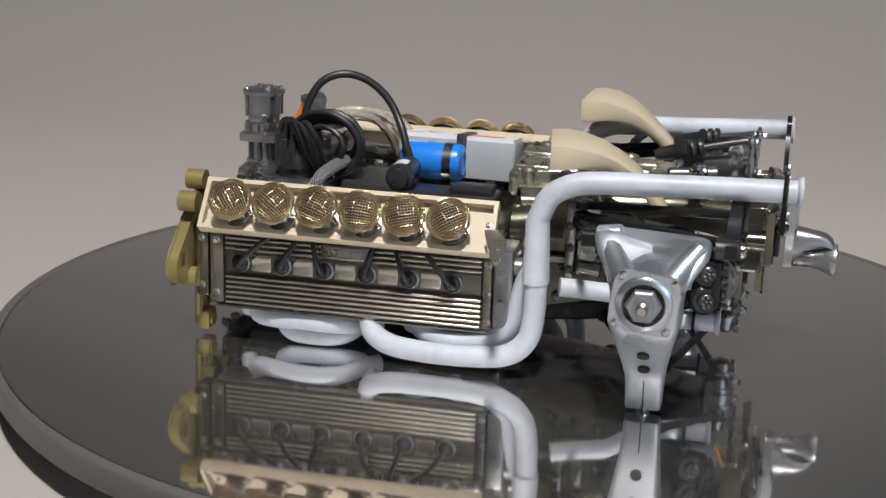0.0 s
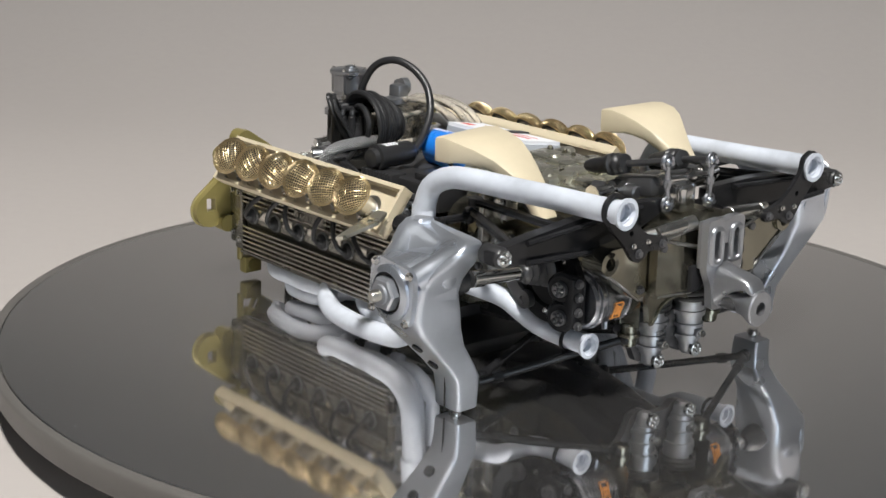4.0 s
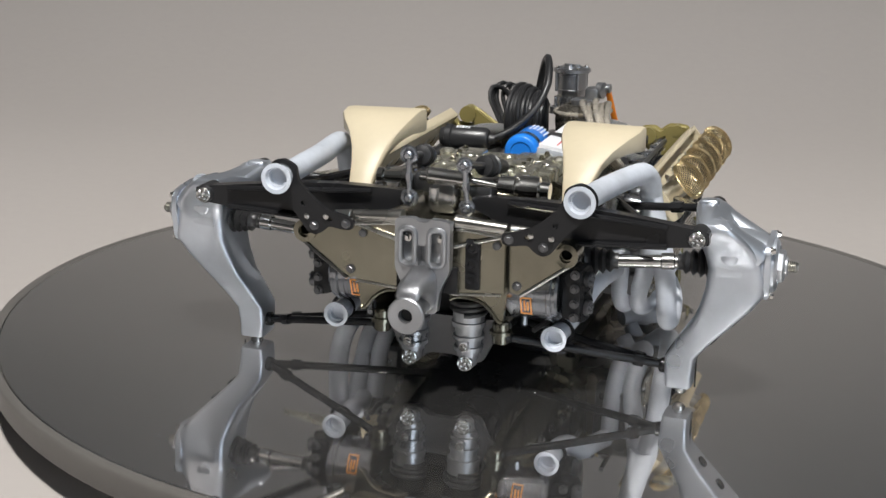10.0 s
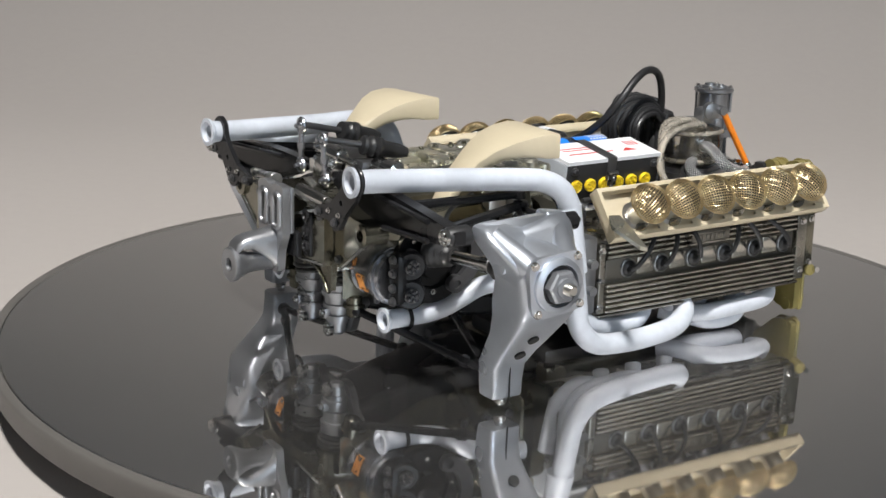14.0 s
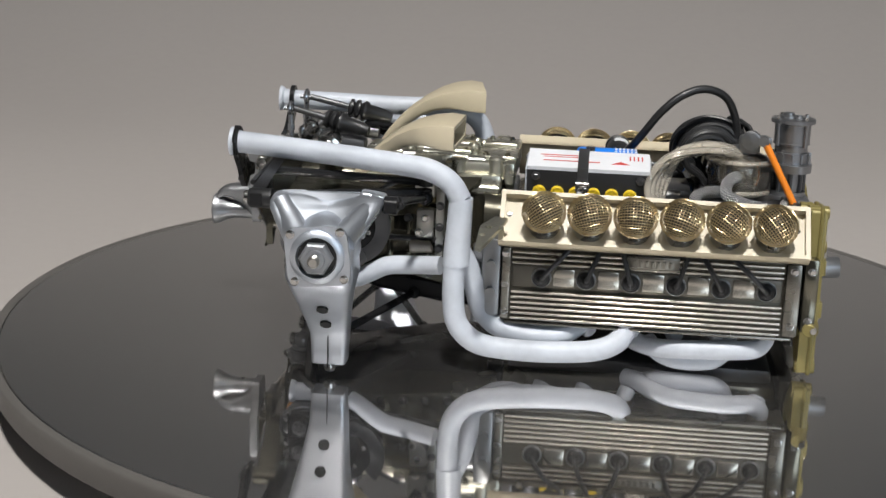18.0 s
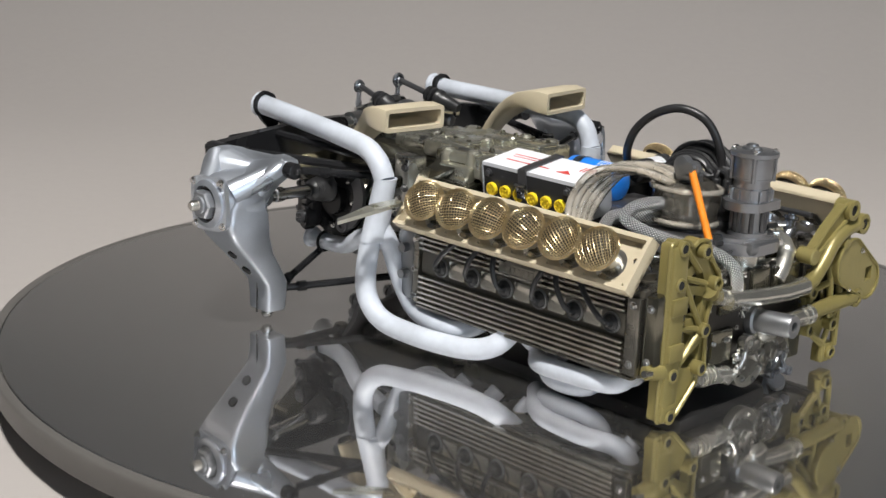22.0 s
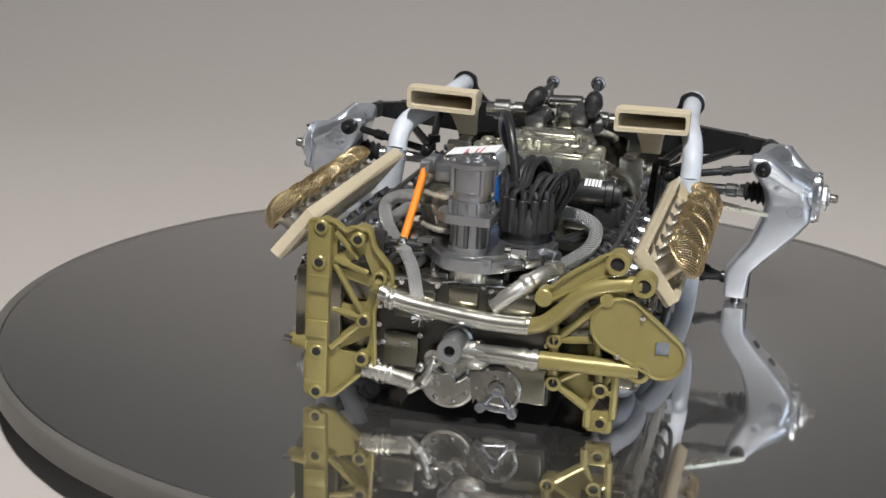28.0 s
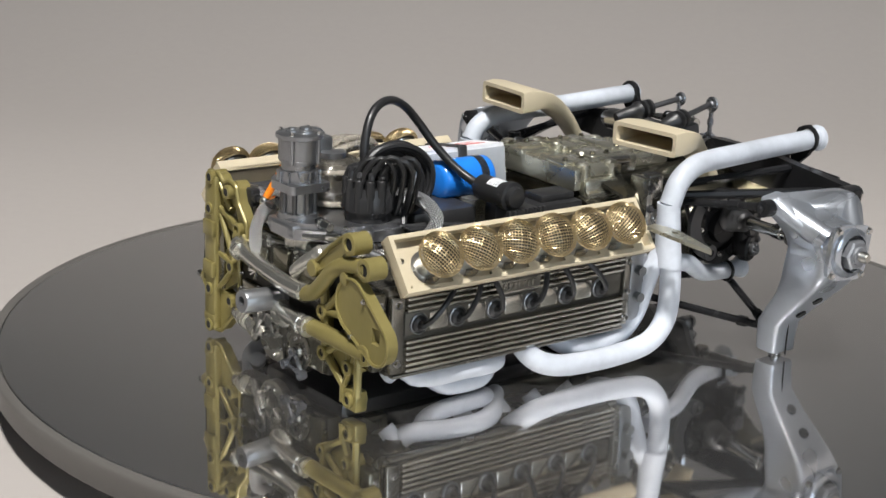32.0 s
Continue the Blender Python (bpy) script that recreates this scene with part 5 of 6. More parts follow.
# blue canister in its clip
bm = bm_new()
lathe(bm, (-22.6, -0.4, 31.6), (1, 0, 0.0), [(0, 2.6), (0.4, 3.3), (1.0, 3.6), (10.9, 3.6), (11.6, 3.45), (11.9, 3.1), (12.0, 2.2), (11.8, 2.0)], 32)
can = part("canister", bm, BLUE, E, "bright blue canister with white print")
bm = bm_new()
for k in range(6):
    for j in range(5):
        a = math.radians(88 + 13 * j)
        box(bm, (-22 + 0.75 * k, -0.4 - 3.6 * math.cos(a), 31.6 + 3.6 * math.sin(a)), (0.4, 0.42, 0.12), rot=(90 - math.degrees(a), 0, 0), bevel=0)
part("print", bm, WHITEP, can, "white checked print")
bm = bm_new()
u_, v_, d_ = frame_of((1, 0, 0))
ra, rb = [ring(bm, (x, -0.4, 31.6), u_, v_, 3.72, 32) for x in (-14.2, -12.5)]
skin(bm, ra, rb)
bmesh.ops.solidify(bm, geom=bm.faces[:], thickness=0.15)
part("clip_band", bm, CHROME, can, "bright steel clip band")

# metering pump tower
PX, PY = -51.2, 0.3
bm = bm_new()
lathe(bm, (PX, PY, 26), (0, 0, 1), [(0, 3.4), (3.2, 3.4), (3.2, 2.7), (8.2, 2.7)], 32)
box(bm, (PX, PY - 0.4, 26.9), (8.2, 8.8, 2.6), bevel=0.9)
pump = part("metering_pump", bm, ALU, E, "grey cast metering pump tower")
bm = bm_new()
cyl(bm, (0, 0, 0), (0, 0, 4.8), 0.45, n=8)
STUD = finish(bm, "stud", DARKALU)
for k in range(8):
    a = math.pi / 4 * k
    piece("stud", STUD, pose((PX + 2.85 * math.cos(a)) * MM, (PY + 2.85 * math.sin(a)) * MM, 29.0 * MM), pump)
bm = bm_new()
plate(bm, rounded([(PX - 3.9, PY - 4.1), (PX + 4.1, PY - 4.1), (PX + 4.1, PY + 2.6), (PX + 1.4, PY + 5.2), (PX - 1.9, PY + 5.2), (PX - 3.9, PY + 2.9)], 1.0), [], lambda a, b, t: (a, b, 33.2 + t), 1.5)
lathe(bm, (PX, PY, 34.6), (0, 0, 1), [(0, 3.4), (0.3, 3.45), (2.1, 3.4), (2.2, 2.9)], 32)
for k in range(12):
    a = math.pi / 6 * k
    box(bm, (PX + 3.45 * math.cos(a), PY + 3.45 * math.sin(a), 35.6), (0.8, 0.45, 2.0), rot=(0, 0, math.degrees(a)), bevel=0.1)
part("flange", bm, CAST, pump, "cast aluminium flange")
bm = bm_new()
lathe(bm, (PX, PY, 36.6), (0, 0, 1), [(0, 3.0), (0.5, 3.1), (1.5, 3.05), (1.6, 3.45), (1.9, 3.45), (1.95, 3.35), (5.4, 3.4), (5.7, 4.15), (6.35, 4.15), (6.5, 3.9)], 36)
for a in (0.6, 2.2, 3.8, 5.3):
    cyl(bm, (PX + 3.5 * math.cos(a), PY + 3.5 * math.sin(a), 38.0), (PX + 3.6 * math.cos(a), PY + 3.6 * math.sin(a), 42.4), 0.38, n=8)
part("drum", bm, CAST, pump, "grey drum with a bolted lid")
bm = bm_new()
lathe(bm, (PX + 0.9, PY - 0.4, 43.0), (0, 0, 1), [(0, 1.7), (0.5, 1.6), (0.6, 1.1), (1.0, 1.0), (1.1, 0.6)], 20)
lathe(bm, (PX - 0.9, PY + 1.0, 43.0), (0, 0, 1), [(0, 1.2), (0.4, 1.1), (0.5, 0.7), (0.8, 0.6)], 18)
part("lid_boss", bm, ALU, pump)
bolts(BOLT_S, [(PX + 3.45 * math.cos(a), PY + 3.45 * math.sin(a), 43.1) for a in (0.6, 2.2, 3.8, 5.3)], (0, 0, 1), pump)
# plinth that carries pump and distributor
bm = bm_new()
plate(bm, rounded([(-55.4, 3.5), (-55.4, -4.0), (-47, -11.5), (-38, -12.5), (-34, -8), (-34, 8), (-40, 12), (-50, 7)], 2.0), [], lambda a, b, t: (a, b, 25.6 + t), 1.9)
plate(bm, rounded([(-54.6, 3.0), (-54.6, -3.6), (-46.6, -10.8), (-38, -11.7), (-34.8, -8), (-34.8, 8), (-40, 11.2), (-49.6, 6.4)], 2.0), [], lambda a, b, t: (a, b, 27.5 + t), 0.9)
cyl(bm, (-46.0, -13.5, 27.2), (-43.0, -9.0, 27.4), 1.1, n=14, bevel=0.2)
pl = part("accessory_plinth", bm, CAST, E, "grey cast plinth under pump and distributor")
bm = bm_new()
cyl(bm, (-54.2, -6.0, 26.6), (-50.6, -9.2, 26.6), 0.5, n=8)
box(bm, (-50.0, -9.6, 26.9), (3.0, 2.0, 1.2), rot=(0, 0, -42), bevel=0.2)
part("bright_bar", bm, CHROME, pl)
bm = bm_new()
lathe(bm, (PX + 1.2, PY, 12), (0, 0, 1), [(0, 4.2), (8, 4.0), (9, 3.4), (14, 3.4)], 24)
box(bm, (PX + 1, PY + 4.6, 20), (3, 3, 8), bevel=0.5)
box(bm, (PX + 1, PY - 4.6, 20), (3, 3, 8), bevel=0.5)
lathe(bm, (PX - 2.0, PY, 21.4), (-1, 0, 0), [(0, 1.7), (0.5, 1.7), (0.6, 1.3), (0.2, 1.1)], 20)
part("pump_pedestal", bm, TUBEMET, E, "pale plated pump pedestal")

# distributor and its looped leads
DX, DY = -41.6, -7.0
bm = bm_new()
lathe(bm, (DX, DY, 28.2), (0, 0, 1), [(0, 4.0), (2.0, 4.0), (2.0, 4.5), (4.6, 4.5), (5.0, 4.2), (6.2, 4.1), (6.4, 2.8)], 28)
dist = part("distributor", bm, BLACK, E, "black distributor cap with tower terminals")
lr = random.Random(11)
bm = bm_new()
cyl(bm, (0, 0, 0), (0, 0, 5.6), 0.92, 0.82, n=10, bevel=0.12)
TOWER = finish(bm, "terminal", BLACK)
for k in range(12):
    a = math.pi / 6 * k
    piece("terminal", TOWER, pose((DX + 3.8 * math.cos(a)) * MM, (DY + 3.8 * math.sin(a)) * MM, 30.4 * MM), dist)
for k in range(12):
    a = math.pi / 6 * k
    bm = bm_new()
    bx, by = DX + 3.7 * math.cos(a), DY + 3.7 * math.sin(a)
    w = -4.6 + 8.6 * (k * 5 % 12) / 11
    big = 3.6 + 2.9 * (k * 7 % 12) / 11
    cx, cz = DX + 5.4 + lr.uniform(-0.5, 0.5), 34.6 + lr.uniform(-0.4, 0.6)
    pts = [(bx, by, 35.6), (bx + 0.1, by + 0.05 * w, 37.0)]
    for d in (150, 115, 80, 45, 10, -30, -70):
        pts.append((cx + 1.15 * big * math.cos(radians(d)), DY + 2.2 + w * (0.75 + 0.25 * math.cos(radians(d))), cz + big * math.sin(radians(d))))
    pts.append((cx - 1.0, DY + w, 27.0))
    tube(bm, pts, 0.58, 8, step=0.8)
    part("distributor_lead", bm, RUBBER, E, "looped black ignition lead")
# five looser loops that lean outwards from the cap
for k in range(5):
    a = 3.4 + 0.42 * k
    bm = bm_new()
    x0, y0 = DX + 3.6 * math.cos(a), DY + 3.6 * math.sin(a)
    tube(bm, [(x0, y0, 35.6), (x0 + 0.2, y0 - 0.4, 37.4), (x0 + 1.2, y0 - 1.4 - 0.2 * k, 39.4 + 0.3 * (k % 3)), (x0 + 2.8, y0 - 2.6 - 0.3 * k, 39.6 + 0.3 * (k % 3)), (x0 + 4.2, y0 - 3.0 - 0.2 * k, 37.6), (x0 + 4.8, y0 - 2.2, 34.6), (x0 + 5.6, y0 - 0.4, 31.6), (x0 + 6.4, y0 + 1.6, 29.0)], 0.5, 8)
    part("distributor_lead", bm, RUBBER, E, "looped black ignition lead")
bm = bm_new()
tube(bm, [(-41.2, -5.0, 36.0), (-41.0, -4.4, 40.6), (-39.2, -3.2, 45.0), (-36.6, -2.0, 47.0), (-33.2, -0.8, 47.4), (-29.4, 0.4, 45.8), (-26.0, 0.8, 42.6), (-23.2, -0.8, 38.4), (-21.0, -4.2, 34.8), (-19.4, -7.4, 32.8), (-19.0, -9.0, 32.3)], 0.78, 12)
part("coil_lead", bm, RUBBER, E, "thick black lead in a high arc")
# ignition coil with a white label, and black boxes beneath
bm = bm_new()
lathe(bm, (-19.0, -8.0, 32.2), (0.02, -1, 0.0), [(0, 0.9), (1.2, 1.1), (1.4, 1.9), (2.0, 2.3), (9.0, 2.3), (9.2, 2.6), (10.4, 2.6), (10.6, 2.0), (11.6, 1.8), (11.8, 1.2)], 26)
coil = part("ignition_coil", bm, BLACK, E, "black ignition coil with a white label")
bm = bm_new()
for k in range(5):
    for j in range(5):
        a = math.radians(72 + 15 * j)
        box(bm, (-19.0 + 2.32 * math.cos(a), -16.0 + 0.62 * k, 32.2 + 2.32 * math.sin(a)), (0.62, 0.36 if k % 2 else 0.46, 0.1), rot=(0, 90 - math.degrees(a), 0), bevel=0)
part("label", bm, WHITEP, coil, "small white label with bars")
bm = bm_new()
box(bm, (-9.5, -13.5, 27.0), (17, 8, 5.0), bevel=0.8)
box(bm, (-16.5, -17.5, 27.4), (7, 5, 5.2), bevel=0.6)
box(bm, (-6.0, -13.5, 30.0), (8, 5, 1.6), bevel=0.4)
for k in range(9):
    box(bm, (-20.6 + 1.0 * k, -19.8, 28.6), (0.55, 0.8, 3.2), bevel=0.12)
part("control_box", bm, BLACK, E, "black finned control boxes")
bm = bm_new()
box(bm, (-26, -3, 26.5), (14, 12, 4), bevel=0.8)
cyl(bm, (-31, 3.5, 27.2), (-20, 4.0, 27.4), 1.4, n=14, bevel=0.3)
part("valley_cover", bm, DARKALU, E, "dark cover in the engine's valley")
tr = random.Random(6)
for k in range(7):
    bm = bm_new()
    y0, y1 = tr.uniform(-16, -9), tr.uniform(-22, -16)
    tube(bm, [(DX + 4, -11 - 0.5 * k, 27.6), (-34 + k, -14 - 0.4 * k, 27.0 + 0.5 * (k % 3)), (-28 + 1.2 * k, y1, 26.2), (-20 + 2 * k, y1 - 1.0, 25.2)], 0.42, 7)
    part("cable", bm, RUBBER, E)
for k in range(6):
    bm = bm_new()
    tube(bm, [(-38 + 0.5 * k, 8.0 + 0.3 * k, 29.0), (-34.5 + 0.7 * k, 11.0 + 0.6 * k, 29.4 - 0.3 * k), (-31, 15 + 0.4 * k, 27.6), (-29 + k, 19.0, 25.6)], 0.4, 7)
    part("cable", bm, RUBBER, E)

# clear fuel bowl wrapped in clear hose
BX, BY = -41.4, 5.2
bm = bm_new()
lathe(bm, (BX, BY, 28.2), (0, 0, 1), [(0, 3.4), (0.8, 3.9), (2.2, 3.9), (2.5, 2.6), (6.0, 2.4), (6.3, 3.1), (8.2, 3.1), (9.0, 2.0)], 28)
bowl = part("fuel_bowl", bm, CALIPER, E, "bright fuel bowl under clear hoses")
bm = bm_new()
lathe(bm, (BX, BY, 28.6), (0, 0, 1), [(0, 4.2), (0.5, 5.2), (2.0, 5.7), (4.6, 6.0), (6.6, 5.7), (7.8, 4.8), (8.4, 3.4), (8.1, 3.2), (7.3, 4.4), (6.2, 5.2), (4.5, 5.5), (2.2, 5.2), (1.0, 4.8)], 36)
part("bowl_glass", bm, BOWLGLASS, bowl, "clear domed plastic bowl", angle=70)
for z, r in ((29.6, 5.6), (35.4, 6.0)):
    bm = bm_new()
    tube(bm, [(BX + r * math.cos(a), BY + r * math.sin(a), z + 0.3 * math.sin(a)) for a in [2 * math.pi * k / 30 for k in range(31)]], 0.55, 8, smooth=False, cap=False)
    part("bowl_ring", bm, CLEAR, bowl, "clear hose turn round the bowl", angle=70)
for k in range(5):
    bm = bm_new()
    e = 1.45 * (k - 2)
    hop = (0.6, -0.3, 0.9, 0.0, 0.5)[k]
    tube(bm, [(BX - 1.5 + 0.6 * k, BY + 2.4 + 0.5 * e, 36.4), (BX + 3.0, BY + 3.4 + 0.95 * e, 37.3 + hop), (BX + 8.0, BY + 4.4 + 0.95 * e, 37.5 + hop), (BX + 12.6 + 0.5 * e, BY + 5.8 + 0.85 * e, 36.0 + hop), (BX + 15.4 + 0.6 * e, BY + 8.0 + 0.6 * e, 32.0), (BX + 15.2 + 0.3 * e, BY + 10.2 + 0.6 * e, 27.6), (BX + 11.5, BY + 12 + 0.5 * e, 25.2)], 0.7, 12)
    part("clear_hose", bm, CLEAR, E, "clear amber vinyl hose", angle=70)
bm = bm_new()
lathe(bm, (BX, BY, 36.6), (0, 0, 1), [(0, 2.6), (1.2, 2.6), (1.4, 2.2)], 20)
box(bm, (BX - 1.2, BY + 1.8, 38.8), (3.6, 3.0, 3.4), bevel=0.7)
lathe(bm, (BX - 1.6, BY + 2.8, 39.8), (0.2, 1, 0), [(0, 1.8), (1.4, 1.8), (1.6, 1.4)], 20)
box(bm, (BX - 3.0, BY + 4.0, 39.9), (4.2, 0.9, 1.5), bevel=0.3)
lathe(bm, (-45.1, 9.2, 40.0), (0.1, 1, 0), [(-0.4, 1.0), (1.2, 1.0)], 16)
part("throttle_bellcrank", bm, ALU, E, "grey bellcrank and bracket above the bowl")
bm = bm_new()
cyl(bm, (-45.1, 9.7, 40.0), (-51.2, 11.3, 28.8), 0.66, n=14, bevel=0.15)
rodo = part("throttle_rod", bm, ORANGE, E, "bright orange throttle rod")
bm = bm_new()
ball(bm, (-51.4, 11.4, 28.2), 1.0, 12)
cyl(bm, (-51.4, 11.4, 28.4), (-51.3, 11.35, 29.2), 0.6, n=10)
part("ball_joint", bm, CHROME, rodo)
bm = bm_new()
cyl(bm, (-51.4, 8.0, 28.0), (-51.4, 17.0, 28.2), 0.5, n=10)
box(bm, (-51.6, 15.4, 28.2), (2.0, 2.6, 3.2), bevel=0.4)
cyl(bm, (-51.4, 17.0, 28.2), (-51.4, 18.0, 28.2), 0.9, n=8)
cyl(bm, (-51.6, 14.2, 28.2), (-51.6, 13.4, 28.2), 0.9, n=8)
part("cross_shaft", bm, BLACK, E, "black cross shaft with clamps")
for y, x in ((7.6, -50), (-8.2, -50.6)):
    bm = bm_new()
    cyl(bm, (x, y - 1, 28.4), (x, y + 1.6, 28.4), 0.9, n=6, bevel=0.1)
    cyl(bm, (x, y + 1.6, 28.4), (x, y + 2.6, 28.4), 1.15, n=12)
    part("union_nut", bm, CHROME, E)

# braided hoses
for pts, r in (([(-32.8, -3.5, 31.0), (-32.9, -8.0, 31.6), (-33.3, -12.0, 31.6), (-34.2, -16.0, 31.0), (-34.9, -17.9, 29.6), (-36.6, -17.4, 27.0), (-39.2, -14.8, 25.0), (-43.0, -11.6, 24.0), (-46.5, -9.6, 23.4)], 1.2),
               ([(-40.0, 8.0, 29.6), (-35.5, 11.6, 30.2), (-33.0, 14.8, 29.6), (-34.0, 17.6, 27.6), (-38.5, 19.2, 26.2), (-44, 20.2, 26.6), (-49, 21.0, 27.6)], 1.1),
               ([(-41.5, 8.4, 32.6), (-40.0, 11.6, 33.2), (-38.4, 15.6, 32.6), (-38.6, 18.0, 31.0), (-42.0, 17.0, 29.4), (-47.0, 14.2, 28.0), (-51.6, 11.0, 27.0), (-54.4, 8.8, 25.0), (-55.2, 7.9, 22.2), (-54.9, 7.4, 19.4)], 1.1)):
    bm = bm_new()
    tube(bm, pts, r, 14, step=0.6)
    hose = part("braided_hose", bm, BRAID, E, "braided steel hose")
    bm = bm_new()
    a, b = Vector(pts[0]), Vector(pts[1])
    cyl(bm, a - (b - a) * 0.15, a + (b - a) * 0.25, r * 1.25, n=6, bevel=0.1)
    a, b = Vector(pts[-1]), Vector(pts[-2])
    cyl(bm, a - (b - a) * 0.15, a + (b - a) * 0.3, r * 1.2, n=12, bevel=0.1)
    part("hose_end", bm, CHROME, hose)

# ---- front of the engine ----
# cover painted near black to give the shaded voids behind the fittings
bm = bm_new()
box(bm, (-52.6, 0, 13.5), (3.0, 30, 19.0), bevel=0.8)
fc = part("front_cover", bm, FRONT_VOID, E, "timing cover toned near black for the voids between its fittings")
for y, z, w, h in ((8, 19, 7, 5), (-8, 20, 8, 5), (10, 11, 6, 6), (-11, 8, 7, 7), (0, 21, 5, 4)):
    bm = bm_new()
    box(bm, (-54.2, y, z), (1.6, w, h), bevel=0.5)
    part("cover_pad", bm, OLIVEMET, fc)
fr = random.Random(3)
bolts(BOLT_S, [(-54.2, -13.5 + 3.0 * k, 22.4) for k in range(10)] + [(-54.2, s * 14, 5 + 3.2 * k) for s in (1, -1) for k in range(5)] + [(-55.1, fr.uniform(-13, 13), fr.uniform(5, 20)) for k in range(14)], (-1, 0, 0), fc)
bm = bm_new()
for k in range(6):
    box(bm, (-53.5 + 0.2 * k, 10.2 - 3.6 * k, 22.9), (0.9, 6.0, 0.7), rot=(0, 0, 14 * (-1) ** k), bevel=0.2)
part("front_rail", bm, SATIN, fc)
bm = bm_new()
lathe(bm, (-53.4, 1.6, 6.8), (-1, 0, 0), [(0, 4.8), (1.6, 4.8), (1.85, 4.55), (1.9, 4.2), (1.8, 4.1), (1.8, 0.6)], 32)
wp = part("water_pump", bm, PEWTER, E, "dull pewter water pump housing")
bm = bm_new()
tube(bm, [(-55.5, 4.4, 9.6), (-55.6, 2.6, 8.2), (-55.6, 1.2, 8.6), (-55.6, 0.2, 7.0), (-55.5, -1.6, 8.4)], 0.5, 8)
lathe(bm, (-55.0, 4.0, 10.6), (-1, 0, 0), [(0, 1.7), (1.4, 1.6), (1.5, 0.9), (0.9, 0.8)], 18)
lathe(bm, (-55.0, 1.4, 9.8), (-1, 0, 0), [(0, 1.2), (1.2, 1.1), (1.3, 0.6)], 14)
ball(bm, (-55.4, 6.2, 8.6), 1.0, 10)
ball(bm, (-55.6, 6.0, 6.6), 0.8, 10)
part("raised_arm", bm, SATIN, wp)
bm = bm_new()
tube(bm, [(-55.4, 6.4, 5.6), (-56.0, 4.9, 8.0), (-55.6, 4.2, 10.6)], 0.75, 10)
lathe(bm, (-55.4, 6.2, 5.8), (-0.2, 0.6, -0.7), [(-0.4, 1.05), (0.5, 1.05)], 8)
part("bypass_tube", bm, SATIN, wp)
bolts(BOLT_S, [(-55.3, 1.6 + 3.6 * math.cos(a), 6.8 + 3.6 * math.sin(a)) for a in (2.9, 3.6, 4.4, 5.3, 6.0)], (-1, 0, 0), wp)
bm = bm_new()
lathe(bm, (-53.8, -6.6, 6.4), (-1, 0, 0), [(0, 4.0), (1.4, 4.0), (1.6, 3.5), (1.4, 3.3), (1.4, 1.6), (1.9, 1.4)], 28)
loft(bm, [[(-54.2, -2.4, 3.0), (-54.2, -4.4, 8.4), (-54.2, -6.6, 10.6), (-54.2, -1.2, 9.6)], [(-55.6, -2.8, 3.6), (-55.6, -4.4, 8.0), (-55.6, -6.2, 9.8), (-55.6, -1.8, 9.0)]])
tp2 = part("tensioner_plate", bm, GUN, E, "dark plated tensioner plate")
bolts(BOLT_S, [(-55.2, -6.6 + 3.4 * math.cos(a), 6.4 + 3.4 * math.sin(a)) for a in [1.05 * k for k in range(6)]], (-1, 0, 0), tp2)
bm = bm_new()
for a, b in (((-55.8, -9.5, 3.0), (-55.8, -4.2, 3.4)), ((-55.8, -9.5, 3.0), (-55.8, -6.8, 6.4)), ((-55.8, -4.2, 3.4), (-55.8, -6.8, 6.4))):
    cyl(bm, a, b, 0.4, n=8)
for p in ((-55.8, -9.5, 3.0), (-55.8, -4.2, 3.4), (-55.8, -6.8, 6.4)):
    lathe(bm, (p[0] + 0.5, p[1], p[2]), (-1, 0, 0), [(0, 0.85), (1.3, 0.85), (1.35, 0.5), (1.0, 0.45)], 14)
part("tensioner_frame", bm, CALIPER, tp2)
bm = bm_new()
lathe(bm, (-54.0, 0.5, 13.9), (-1, -0.05, 0.07), [(0, 2.6), (1.2, 2.5), (1.5, 2.05), (8.2, 2.05), (8.4, 1.9), (8.4, 0.9), (6.5, 0.85)], 26)
nose = part("shaft_nose", bm, ALU, E, "grey hollow shaft nose")
bm = bm_new()
cyl(bm, (-60.6, 0.18, 14.38), (-61.4, 0.14, 14.43), 0.8, n=14)
part("nose_bore", bm, SHADE_BLACK, nose)
# tubes across the front
bm = bm_new()
tube(bm, [(-55.4, 13.6, 20.6), (-55.8, 10.0, 19.6), (-56.2, 3.0, 18.8), (-56.6, -5.0, 18.3), (-56.8, -11.0, 18.4)], 1.5, 18)
for y, z in ((12.0, 19.9), (11.3, 19.7), (-10.4, 18.35), (-11.2, 18.4)):
    lathe(bm, (-56.4, y, z), (0, 1, 0.1), [(-0.25, 1.65), (0.25, 1.65)], 18)
part("front_tube", bm, TUBEMET, E, "bright tube across the front")
bm = bm_new()
tube(bm, [(-55.2, -1.0, 12.6), (-56.2, -4.0, 12.8), (-56.8, -8.0, 13.0), (-57.0, -13.5, 13.0)], 1.5, 18, r_end=1.5)
ball(bm, (-55.4, -2.4, 12.0), 2.6, 16, (0.8, 1.3, 1))
lathe(bm, (-57.0, -10.6, 13.0), (0, -1, 0), [(0, 1.8), (0.8, 1.8), (0.9, 1.6), (1.6, 1.6), (1.7, 1.8), (2.6, 1.8)], 18)
part("lower_tube", bm, TUBEMET, E, "bright lower coolant tube")
bm = bm_new()
tube(bm, [(-53.6, 16.4, 6.4), (-54.0, 11.5, 6.0), (-54.6, 7.4, 5.4)], 1.55, 16)
for y in (13.6, 12.6, 11.6):
    lathe(bm, (-53.9, y, 6.15), (0, 1, 0.08), [(-0.22, 1.85), (0.22, 1.85)], 18)
